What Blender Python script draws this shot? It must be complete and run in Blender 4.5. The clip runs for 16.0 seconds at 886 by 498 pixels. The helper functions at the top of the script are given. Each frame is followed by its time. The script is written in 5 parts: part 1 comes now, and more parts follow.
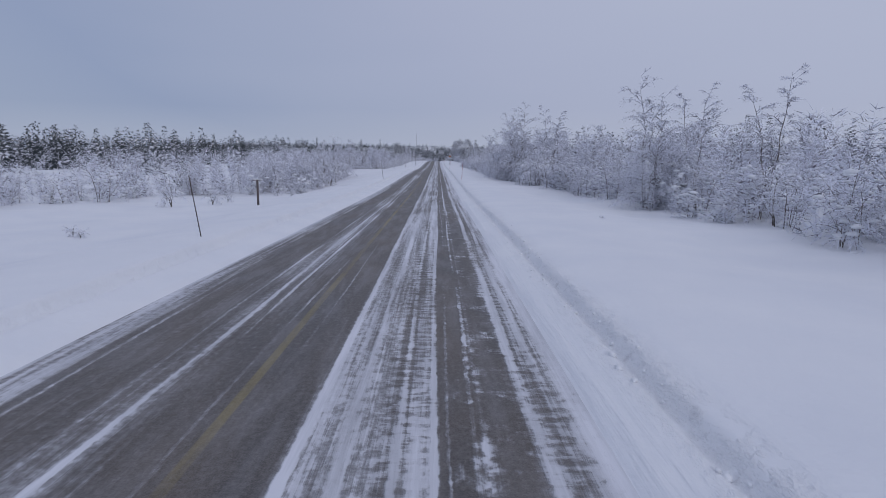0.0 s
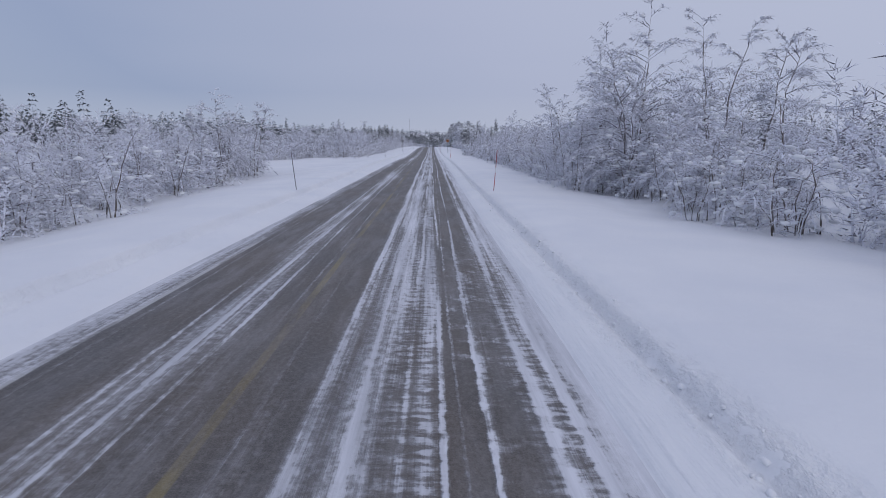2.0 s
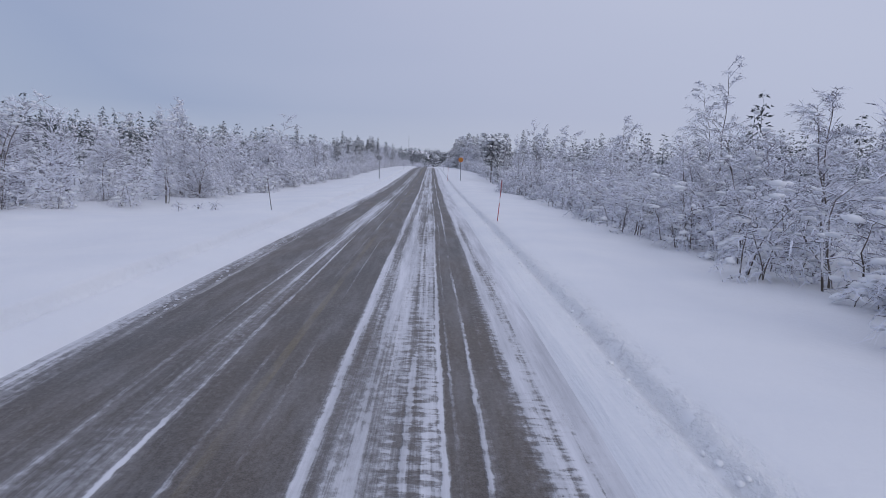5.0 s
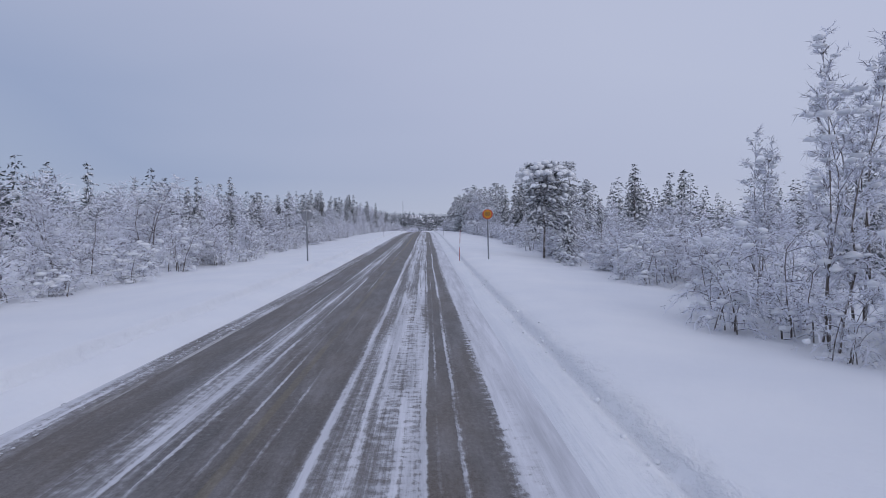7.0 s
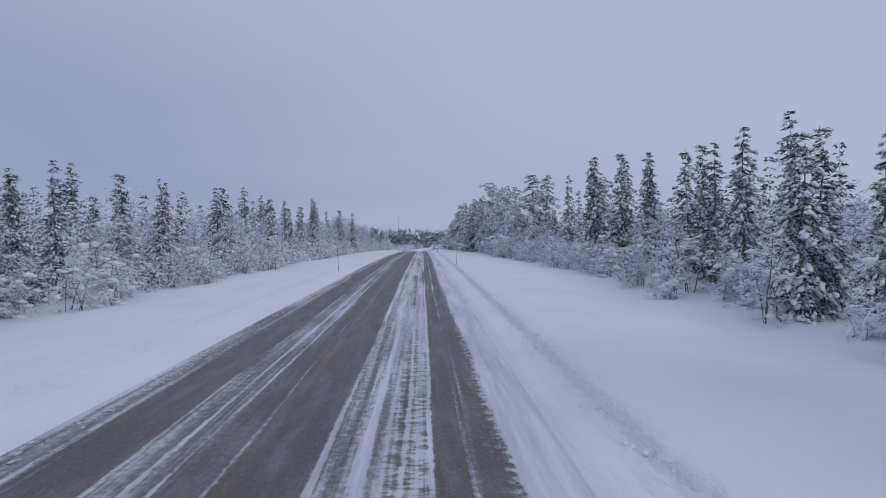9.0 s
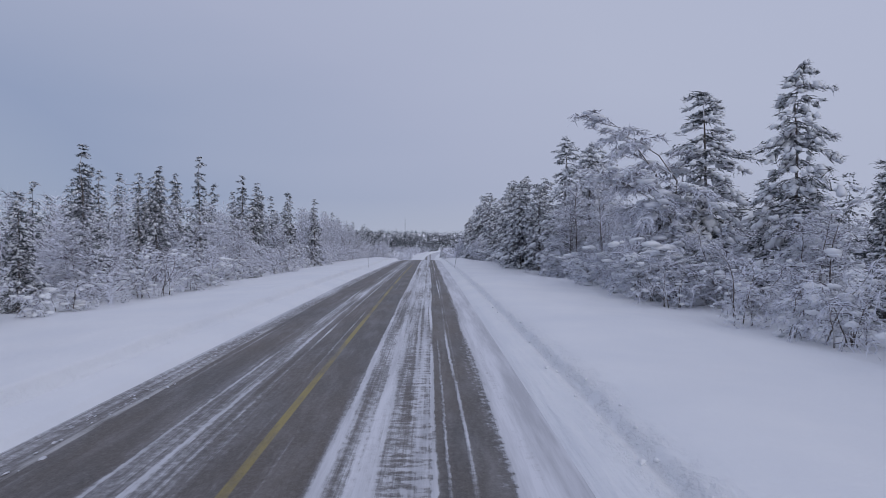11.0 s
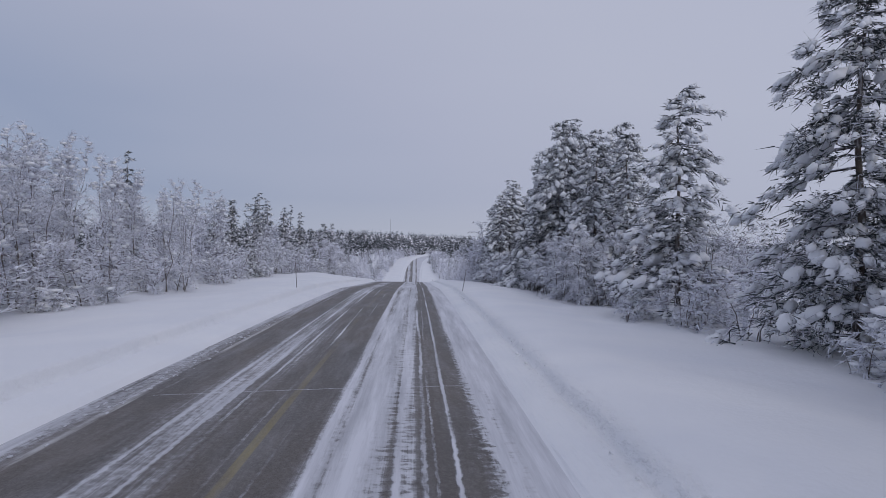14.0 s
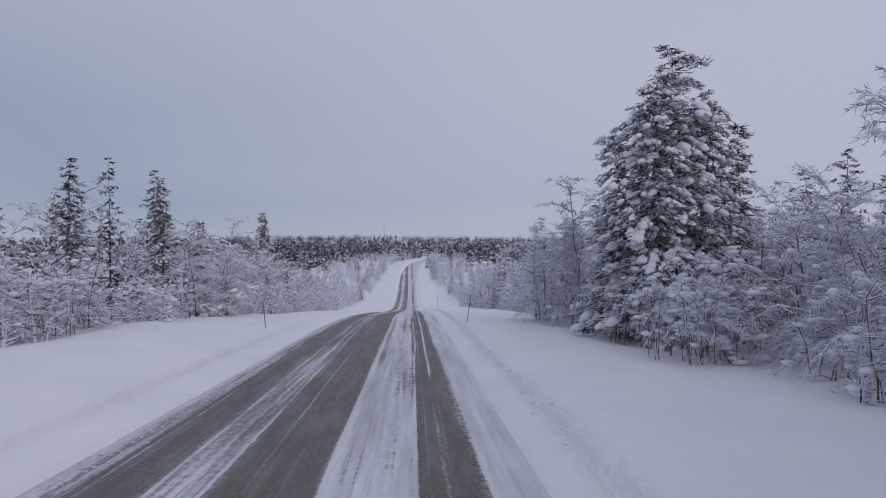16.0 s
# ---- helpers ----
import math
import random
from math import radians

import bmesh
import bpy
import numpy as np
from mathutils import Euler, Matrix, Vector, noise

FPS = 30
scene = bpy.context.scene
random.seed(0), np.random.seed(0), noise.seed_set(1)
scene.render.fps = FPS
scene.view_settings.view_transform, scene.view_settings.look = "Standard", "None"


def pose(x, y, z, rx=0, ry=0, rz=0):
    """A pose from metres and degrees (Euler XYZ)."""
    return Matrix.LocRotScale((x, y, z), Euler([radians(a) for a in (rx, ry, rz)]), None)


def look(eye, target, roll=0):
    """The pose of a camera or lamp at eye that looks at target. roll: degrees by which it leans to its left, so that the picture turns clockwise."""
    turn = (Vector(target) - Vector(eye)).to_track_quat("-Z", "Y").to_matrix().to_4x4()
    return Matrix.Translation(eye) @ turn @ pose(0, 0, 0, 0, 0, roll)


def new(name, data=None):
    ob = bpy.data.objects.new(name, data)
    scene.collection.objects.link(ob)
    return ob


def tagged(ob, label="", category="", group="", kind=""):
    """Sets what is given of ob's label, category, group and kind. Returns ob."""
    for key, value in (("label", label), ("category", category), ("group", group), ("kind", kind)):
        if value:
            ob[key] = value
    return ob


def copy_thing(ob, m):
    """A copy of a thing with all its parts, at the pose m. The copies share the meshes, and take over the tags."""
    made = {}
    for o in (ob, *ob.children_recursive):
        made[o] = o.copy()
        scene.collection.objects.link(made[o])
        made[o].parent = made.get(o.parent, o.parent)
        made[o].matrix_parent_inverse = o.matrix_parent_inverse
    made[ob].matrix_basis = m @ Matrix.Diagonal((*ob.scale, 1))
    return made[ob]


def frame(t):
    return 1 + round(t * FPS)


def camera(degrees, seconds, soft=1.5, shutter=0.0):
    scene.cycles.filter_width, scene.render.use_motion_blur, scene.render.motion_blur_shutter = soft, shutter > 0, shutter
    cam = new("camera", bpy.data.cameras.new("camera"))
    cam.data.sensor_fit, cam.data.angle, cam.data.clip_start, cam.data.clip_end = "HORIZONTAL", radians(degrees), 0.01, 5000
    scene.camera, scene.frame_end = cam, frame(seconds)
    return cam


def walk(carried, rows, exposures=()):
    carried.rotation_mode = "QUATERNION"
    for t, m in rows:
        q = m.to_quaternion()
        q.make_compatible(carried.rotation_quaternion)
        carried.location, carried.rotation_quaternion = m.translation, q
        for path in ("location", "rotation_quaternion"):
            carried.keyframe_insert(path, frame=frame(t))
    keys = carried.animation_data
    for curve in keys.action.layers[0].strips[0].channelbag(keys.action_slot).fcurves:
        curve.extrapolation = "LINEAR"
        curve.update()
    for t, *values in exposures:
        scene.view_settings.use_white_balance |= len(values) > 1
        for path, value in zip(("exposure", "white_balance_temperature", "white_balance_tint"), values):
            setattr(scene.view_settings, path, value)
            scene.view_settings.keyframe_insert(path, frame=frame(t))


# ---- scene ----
# Camera, driven along the right lane about 2.5 m over the road
cam = camera(72.0, 16.0, soft=0.8)
PATH = [
    (0.0, pose(0.09, -0.00, 2.50, 81.35, -0.03, -0.49)),
    (0.5, pose(0.05, 10.80, 2.38, 80.85, 0.21, -0.86)),
    (1.0, pose(-0.07, 21.73, 2.29, 80.00, 0.29, -1.25)),
    (1.5, pose(-0.05, 32.68, 2.13, 80.30, -0.27, -0.88)),
    (2.0, pose(-0.07, 43.79, 2.05, 80.09, -0.34, -1.07)),
    (2.5, pose(0.03, 54.71, 2.04, 81.36, -0.41, -0.77)),
    (3.0, pose(0.01, 65.82, 2.00, 82.10, 0.06, -0.37)),
    (5.5, pose(-0.15, 121.57, 2.22, 81.78, -2.00, -1.20)),
    (6.0, pose(-0.05, 132.79, 2.10, 83.29, 0.68, -0.90)),
    (6.5, pose(0.03, 143.78, 1.94, 85.44, 0.20, -0.52)),
    (7.0, pose(0.04, 154.82, 1.80, 87.75, 0.14, -1.60)),
    (7.5, pose(0.14, 165.48, 1.78, 88.99, 0.02, -1.92)),
    (8.0, pose(0.05, 176.49, 1.79, 90.23, 0.40, -2.43)),
    (8.5, pose(0.04, 186.98, 1.84, 89.97, 0.50, -2.14)),
    (9.0, pose(-0.01, 197.87, 1.94, 89.28, 0.97, -1.93)),
    (11.5, pose(0.01, 252.82, 2.45, 89.55, -0.03, -1.21)),
    (12.0, pose(0.04, 263.92, 2.51, 89.05, 0.66, -2.01)),
    (12.5, pose(0.10, 274.99, 2.56, 89.70, 0.08, -2.34)),
    (13.0, pose(0.06, 286.45, 2.54, 91.24, 0.21, -2.90)),
    (13.5, pose(0.08, 297.41, 2.49, 91.15, 0.70, -2.45)),
    (14.0, pose(-0.08, 308.45, 2.39, 89.80, -1.01, -2.58)),
    (14.5, pose(-0.09, 318.90, 2.42, 89.80, -0.98, -2.86)),
    (15.0, pose(-0.08, 329.44, 2.36, 90.01, -0.79, -1.95)),
    (15.5, pose(0.06, 339.68, 2.35, 90.54, -0.01, -2.83)),
    (16.0, pose(0.00, 350.22, 2.15, 90.00, 1.11, -3.04)),
]
EXPOSURES = [(0.0, -0.05, 6500, 10), (1.0, 0.07, 6550, 10), (2.0, 0.07, 6550, 10), (3.0, 0.15, 6550, 10), (5.5, 0.15, 6600, 10), (7.0, 0.12, 6500, 10), (8.0, 0.0, 6450, 10), (9.0, 0.0, 6450, 10), (12.5, 0.0, 6700, 10), (16.0, 0.0, 6900, 10)]
walk(cam, PATH, EXPOSURES)

# ------------------------------------------------------------------ light
world = bpy.data.worlds.new("overcast")
scene.world = world
world.use_nodes = True
wt = world.node_tree
wt.nodes.clear()


def wnode(kind, **vals):
    n = wt.nodes.new(kind)
    for k, v in vals.items():
        n.inputs[k].default_value = v
    return n


SUN_EL, SUN_AZ = radians(24), radians(150)
w_out = wt.nodes.new("ShaderNodeOutputWorld")
w_sky = wt.nodes.new("ShaderNodeTexSky")
w_sky.sky_type, w_sky.sun_disc, w_sky.sun_elevation, w_sky.sun_rotation = "NISHITA", False, SUN_EL, SUN_AZ
w_bg_sky = wnode("ShaderNodeBackground", Strength=0.05)
wt.links.new(w_sky.outputs[0], w_bg_sky.inputs[0])
w_tc = wt.nodes.new("ShaderNodeTexCoord")
w_sep = wt.nodes.new("ShaderNodeSeparateXYZ")
wt.links.new(w_tc.outputs["Generated"], w_sep.inputs[0])
# cloud layers: broad soft bands, stretched along the horizon
w_map = wt.nodes.new("ShaderNodeMapping")
w_map.inputs["Scale"].default_value = (1.1, 1.1, 4.5)
w_map.inputs["Location"].default_value = (0.3, 0.1, 0.2)
wt.links.new(w_tc.outputs["Generated"], w_map.inputs[0])
w_noise = wnode("ShaderNodeTexNoise", Scale=1.1, Detail=3.0, Roughness=0.45)
wt.links.new(w_map.outputs[0], w_noise.inputs["Vector"])
w_ma = wt.nodes.new("ShaderNodeMath")
w_ma.operation = "MULTIPLY_ADD"
wt.links.new(w_noise.outputs[0], w_ma.inputs[0])
w_ma.inputs[1].default_value = 0.30
wt.links.new(w_sep.outputs[2], w_ma.inputs[2])
w_mx = wt.nodes.new("ShaderNodeMath")
w_mx.operation = "MULTIPLY_ADD"
wt.links.new(w_sep.outputs[0], w_mx.inputs[0])
w_mx.inputs[1].default_value = 0.46
wt.links.new(w_ma.outputs[0], w_mx.inputs[2])
w_ramp = wt.nodes.new("ShaderNodeValToRGB")
wt.links.new(w_mx.outputs[0], w_ramp.inputs[0])
els = w_ramp.color_ramp.elements
els[0].position, els[0].color = 0.0, (0.300, 0.360, 0.515, 1)
els[1].position, els[1].color = 1.0, (0.46, 0.50, 0.66, 1)
for p, c in ((0.09, (0.280, 0.340, 0.505, 1)), (0.20, (0.332, 0.383, 0.540, 1)), (0.36, (0.390, 0.430, 0.585, 1)), (0.6, (0.44, 0.48, 0.63, 1))):
    e = els.new(p)
    e.color = c
# a paler strip of clear sky low over the horizon
w_low = wt.nodes.new("ShaderNodeMapRange")
w_low.inputs["From Min"].default_value, w_low.inputs["From Max"].default_value, w_low.inputs["To Min"].default_value, w_low.inputs["To Max"].default_value = 0.005, 0.075, 0.55, 0.0
wt.links.new(w_sep.outputs[2], w_low.inputs[0])
w_pale = wt.nodes.new("ShaderNodeMix")
w_pale.data_type = "RGBA"
w_pale.inputs[7].default_value = (0.47, 0.51, 0.63, 1)
wt.links.new(w_low.outputs[0], w_pale.inputs[0])
wt.links.new(w_ramp.outputs[0], w_pale.inputs[6])
w_bg = wnode("ShaderNodeBackground", Strength=1.02)
wt.links.new(w_pale.outputs[2], w_bg.inputs[0])
w_mix = wnode("ShaderNodeMixShader", Fac=0.93)
wt.links.new(w_bg_sky.outputs[0], w_mix.inputs[1])
wt.links.new(w_bg.outputs[0], w_mix.inputs[2])
wt.links.new(w_mix.outputs[0], w_out.inputs[0])

sun_data = bpy.data.lights.new("sun", "SUN")
sun_data.energy, sun_data.angle, sun_data.color = 0.45, radians(20), (1.0, 0.97, 0.96)
sun = new("sun", sun_data)
sun_dir = Vector((math.sin(SUN_AZ) * math.cos(SUN_EL), math.cos(SUN_AZ) * math.cos(SUN_EL), math.sin(SUN_EL)))
sun.matrix_world = look(sun_dir * 200, (0, 0, 0))


# ------------------------------------------------------------------ materials
class Mat:
    """A small builder of node materials on object coordinates."""

    def __init__(self, name, rough=0.7):
        self.m = bpy.data.materials.new(name)
        self.m.use_nodes = True
        self.t = self.m.node_tree
        self.bsdf = self.t.nodes["Principled BSDF"]
        self.bsdf.inputs["Roughness"].default_value = rough
        self.tc = self.t.nodes.new("ShaderNodeTexCoord")

    def link(self, a, b):
        self.t.links.new(a, b)

    def noise(self, scale, detail=3.0, rough=0.55, stretch=(1, 1, 1), shift=(0, 0, 0)):
        mp = self.t.nodes.new("ShaderNodeMapping")
        mp.inputs["Scale"].default_value = stretch
        mp.inputs["Location"].default_value = shift
        self.link(self.tc.outputs["Object"], mp.inputs[0])
        n = self.t.nodes.new("ShaderNodeTexNoise")
        n.inputs["Scale"].default_value, n.inputs["Detail"].default_value, n.inputs["Roughness"].default_value = scale, detail, rough
        self.link(mp.outputs[0], n.inputs["Vector"])
        return n.outputs[0]

    def ramp(self, src, stops, smooth=False):
        r = self.t.nodes.new("ShaderNodeValToRGB")
        if smooth:
            r.color_ramp.interpolation = "EASE"
        e = r.color_ramp.elements
        e[0].position, e[1].position = stops[0][0], stops[-1][0]
        e[0].color, e[1].color = tone(stops[0][1]), tone(stops[-1][1])
        for p, c in stops[1:-1]:
            e.new(p).color = tone(c)
        self.link(src, r.inputs[0])
        return r.outputs[0]

    def math(self, op, a, b, clamp=False):
        n = self.t.nodes.new("ShaderNodeMath")
        n.operation, n.use_clamp = op, clamp
        for i, v in enumerate((a, b)):
            if isinstance(v, (int, float)):
                n.inputs[i].default_value = v
            else:
                self.link(v, n.inputs[i])
        return n.outputs[0]

    def mix(self, fac, a, b):
        n = self.t.nodes.new("ShaderNodeMix")
        n.data_type = "RGBA"
        for sock, v in ((n.inputs[0], fac), (n.inputs[6], a), (n.inputs[7], b)):
            if isinstance(v, (int, float)):
                sock.default_value = v
            elif isinstance(v, tuple):
                sock.default_value = tone(v)
            else:
                self.link(v, sock)
        return n.outputs[2]

    def axis(self, i):
        s = self.t.nodes.new("ShaderNodeSeparateXYZ")
        self.link(self.tc.outputs["Object"], s.inputs[0])
        return s.outputs[i]

    def upward(self):
        g = self.t.nodes.new("ShaderNodeNewGeometry")
        s = self.t.nodes.new("ShaderNodeSeparateXYZ")
        self.link(g.outputs["Normal"], s.inputs[0])
        return s.outputs[2]

    def bump(self, h, strength, dist):
        b = self.t.nodes.new("ShaderNodeBump")
        b.inputs["Strength"].default_value, b.inputs["Distance"].default_value = strength, dist
        self.link(h, b.inputs["Height"])
        self.link(b.outputs[0], self.bsdf.inputs["Normal"])

    def colour(self, c):
        if isinstance(c, tuple):
            self.bsdf.inputs["Base Color"].default_value = tone(c)
        else:
            self.link(c, self.bsdf.inputs["Base Color"])
        return self.m


def tone(c):
    if isinstance(c, (int, float)):
        return (c, c, c, 1)
    return (*c[:3], 1)


def snow_material():
    m = Mat("snow", 0.65)
    a = m.noise(0.35, 4)
    b = m.noise(9.0, 4)
    m.bump(m.math("ADD", m.math("MULTIPLY", a, 2.0), m.math("MULTIPLY", b, 0.35)), 0.35, 0.08)
    return m.colour(m.ramp(a, [(0.3, (0.80, 0.82, 0.86)), (0.7, (0.87, 0.88, 0.90))]))


def field_snow_material():
    """Wind-smoothed snow, with a broken crust along the plough's furrows on both verges."""
    m = Mat("field_snow", 0.65)
    a, b = m.noise(0.35, 4), m.noise(9.0, 4)
    x = m.axis(0)
    wander = m.math("MULTIPLY", m.math("SUBTRACT", m.noise(0.12, 3, 0.6, (0, 1, 0)), 0.5), 0.5)
    right = m.ramp(m.math("ABSOLUTE", m.math("ADD", m.math("SUBTRACT", x, 2.42), wander), 0.0), [(0.08, 1.0), (0.42, 0.0)])
    left = m.ramp(m.math("ABSOLUTE", m.math("ADD", m.math("ADD", x, 6.05), wander), 0.0), [(0.05, 1.0), (0.28, 0.0)])
    crust = m.ramp(m.noise(3.2, 5, 0.68, (1, 0.55, 1), (2, 5, 0)), [(0.42, 0.0), (0.60, 1.0)])
    rows = m.noise(4.0, 4, 0.6, (1, 0.06, 0), (3, 8, 0))
    shoulder = m.ramp(m.math("ABSOLUTE", m.math("SUBTRACT", x, 1.85), 0.0), [(0.15, 1.0), (0.5, 0.0)])
    h = m.math("ADD", m.math("MULTIPLY", a, 2.0), m.math("MULTIPLY", b, 0.35))
    h = m.math("ADD", h, m.math("MULTIPLY", m.math("MULTIPLY", crust, m.math("ADD", right, m.math("MULTIPLY", left, 0.35))), 1.3))
    h = m.math("ADD", h, m.math("MULTIPLY", m.math("MULTIPLY", rows, shoulder), 1.6))
    m.bump(h, 0.5, 0.08)
    # broken grey patches painted along the furrows for the small shadows in them
    furrow_shade = m.math("MULTIPLY", m.ramp(m.noise(5.5, 4, 0.7, (1, 0.5, 0), (6, 1, 0)), [(0.56, 0.0), (0.70, 0.38)]), m.math("ADD", right, m.math("MULTIPLY", left, 0.35)))
    return m.colour(m.mix(furrow_shade, m.ramp(a, [(0.3, (0.80, 0.82, 0.86)), (0.7, (0.87, 0.88, 0.90))]), (0.46, 0.46, 0.50)))


def frost_material(name, dark, amount, lee=0.55):
    """Twigs with rime: snow on what faces up, bark showing below."""
    m = Mat(name, 0.75)
    n = m.noise(7.0, 4, 0.65)
    up = m.math("ADD", m.math("MULTIPLY", m.upward(), lee), m.math("MULTIPLY", n, 1.1))
    fac = m.ramp(up, [(amount, 0.0), (amount + 0.28, 1.0)])
    return m.colour(m.mix(fac, dark, (0.80, 0.82, 0.90)))


def bark_material(name, dark, light):
    m = Mat(name, 0.85)
    n = m.noise(6.0, 5, 0.6, (1, 1, 0.35))
    m.bump(n, 0.6, 0.03)
    snowy = m.ramp(m.math("ADD", n, m.math("MULTIPLY", m.upward(), 0.5)), [(0.53, 0.0), (0.72, 1.0)])
    return m.colour(m.mix(snowy, m.ramp(n, [(0.3, dark), (0.7, light)]), (0.80, 0.81, 0.86)))


def road_material():
    """Worn asphalt, driven snow in streaks along the lanes, a yellow line that shows in places."""
    m = Mat("winter_road", 0.6)
    x, y = m.axis(0), m.axis(1)
    wob = m.noise(0.02, 2, 0.5, (0.0, 1, 0))
    xs = m.math("ADD", x, m.math("MULTIPLY", m.math("SUBTRACT", wob, 0.5), 0.5))
    fx = m.math("DIVIDE", m.math("ADD", xs, 5.2), 7.2)

    def at(px):
        return (px + 5.2) / 7.2
    # how much snow lies across the road, from its far edge to this lane's edge
    base = m.ramp(fx, [(at(-5.2), 0.80), (at(-5.0), 0.58), (at(-4.7), 0.48), (at(-4.5), 0.42), (at(-4.4), 0.06), (at(-4.0), 0.12), (at(-3.65), 0.22), (at(-3.4), 0.42),
                       (at(-3.05), 0.52), (at(-2.8), 0.40), (at(-2.5), 0.26), (at(-2.2), 0.14), (at(-1.9), 0.10), (at(-1.32), 0.12),
                       (at(-1.22), 0.50), (at(-1.08), 0.50), (at(-1.0), 0.38), (at(-0.85), 0.52), (at(-0.45), 0.53), (at(-0.28), 0.40),
                       (at(-0.16), 0.64), (at(-0.02), 0.60), (at(0.08), 0.18), (at(0.42), 0.22), (at(0.48), 0.46), (at(0.56), 0.20),
                       (at(0.78), 0.22), (at(0.95), 0.54), (at(1.3), 0.56), (at(1.6), 0.78), (at(2.0), 1.0)])
    fine = m.noise(11.0, 6, 0.72, (1, 0.016, 0))
    mid = m.noise(1.7, 3, 0.6, (1, 0.03, 0), (7, 3, 0))
    patch = m.noise(0.55, 4, 0.6, (1, 0.22, 0), (2, 9, 0))
    lumps = m.noise(9.0, 4, 0.65, (1, 0.75, 0))
    v = m.math("ADD", base, m.math("MULTIPLY", m.math("SUBTRACT", fine, 0.5), 0.72))
    v = m.math("ADD", v, m.math("MULTIPLY", m.math("SUBTRACT", mid, 0.5), 0.75))
    v = m.math("ADD", v, m.math("MULTIPLY", m.math("SUBTRACT", patch, 0.5), 0.55))
    v = m.math("ADD", v, m.math("MULTIPLY", m.math("SUBTRACT", lumps, 0.5), 0.52))
    shoulder = m.math("MULTIPLY", m.ramp(m.math("DIVIDE", m.math("SUBTRACT", y, 90.0), 90.0), [(0.0, 0.0), (1.0, 1.0)]), m.ramp(m.math("ADD", x, m.math("MULTIPLY", m.math("SUBTRACT", lumps, 0.5), 0.7)), [(0.70, 0.0), (1.0, 0.34)]))
    v = m.math("ADD", v, shoulder)
    # crisp ridges of pressed snow that wander along the wheel tracks
    for i, (c, half, high) in enumerate(((-4.30, 0.035, 0.30), (-3.42, 0.03, 0.22), (-3.02, 0.035, 0.26), (-2.72, 0.03, 0.30), (-2.20, 0.03, 0.34), (-1.72, 0.022, 0.26), (-1.17, 0.045, 0.30),
                                         (-0.72, 0.05, 0.22), (-0.28, 0.035, 0.30), (0.05, 0.035, 0.52), (0.20, 0.02, 0.30), (0.44, 0.03, 0.46), (1.02, 0.06, 0.36), (1.30, 0.05, 0.26))):
        sway = m.math("MULTIPLY", m.math("SUBTRACT", m.noise(0.05, 3, 0.55, (0, 1, 0), (0, 37.0 * i, 0)), 0.5), 0.30)
        rag = m.math("MULTIPLY", m.math("SUBTRACT", m.noise(4.0, 3, 0.6, (1, 1, 0), (i, 0, 0)), 0.5), 0.08)
        away = m.math("ABSOLUTE", m.math("ADD", m.math("ADD", m.math("SUBTRACT", x, c), sway), rag), 0.0)
        there = m.ramp(m.noise(0.11, 4, 0.62, (0, 1, 0), (0, 13.0 * i + 5, 0)), [(0.38, 0.15), (0.56, 1.0)])
        v = m.math("ADD", v, m.math("MULTIPLY", m.math("MULTIPLY", m.ramp(away, [(half * 0.55, 1.0), (half * 1.5, 0.0)]), there), high))
    # tyre treads pressed across the packed strip and the right-hand track
    tread = m.ramp(m.noise(6.5, 3, 0.6, (0.45, 1.25, 0), (5, 7, 0)), [(0.44, 0.0), (0.58, 1.0)])
    where = m.ramp(fx, [(at(-0.62), 0.0), (at(-0.40), 1.0), (at(-0.05), 0.9), (at(0.12), 0.2), (at(0.5), 0.25), (at(0.8), 0.8), (at(1.2), 0.8), (at(1.5), 0.0)])
    v = m.math("SUBTRACT", v, m.math("MULTIPLY", m.math("MULTIPLY", tread, where), m.math("MULTIPLY", m.ramp(m.noise(0.09, 3, 0.6, (0, 1, 0), (0, 3, 0)), [(0.36, 0.2), (0.6, 1.0)]), 0.24)))
    # broken crusts in the wheel track along the first stretch
    crust = m.math("MULTIPLY", m.ramp(m.noise(2.2, 4, 0.65, (1, 0.8, 0), (6, 2, 0)), [(0.50, 0.0), (0.64, 0.36)]), m.ramp(m.math("DIVIDE", y, 100.0), [(0.35, 1.0), (0.9, 0.0)]))
    v = m.math("ADD", v, m.math("MULTIPLY", crust, m.ramp(fx, [(at(0.05), 0.0), (at(0.2), 1.0), (at(0.8), 1.0), (at(0.95), 0.0)])))
    # the ridge between this lane's wheel tracks stays snowy, more so up on the crest
    strip = m.math("MULTIPLY", m.ramp(fx, [(at(-1.25), 0.0), (at(-1.15), 1.0), (at(-0.12), 1.0), (at(0.0), 0.0)]), m.ramp(m.math("DIVIDE", y, 400.0), [(0.0, 0.05), (0.5, 0.06), (0.75, 0.13)]))
    v = m.math("ADD", v, strip)
    v = m.math("ADD", v, m.ramp(m.math("DIVIDE", m.math("SUBTRACT", y, 300.0), 60.0), [(0.0, 0.0), (1.0, 0.05)]))
    beyond = m.ramp(m.math("DIVIDE", m.math("SUBTRACT", y, 395.0), 60.0), [(0.0, 0.0), (1.0, 1.0)])
    v = m.math("ADD", v, m.math("MULTIPLY", beyond, 0.16))
    cover = m.ramp(v, [(0.26, 0.0), (0.40, 0.13), (0.50, 0.42), (0.59, 0.86), (0.72, 1.0)])
    grit = m.noise(55.0, 2, 0.7)
    stain = m.noise(0.55, 5, 0.65, (1, 0.3, 0), (4, 0, 0))
    speck = m.noise(16.0, 4, 0.75, (1, 0.7, 0), (3, 1, 0))
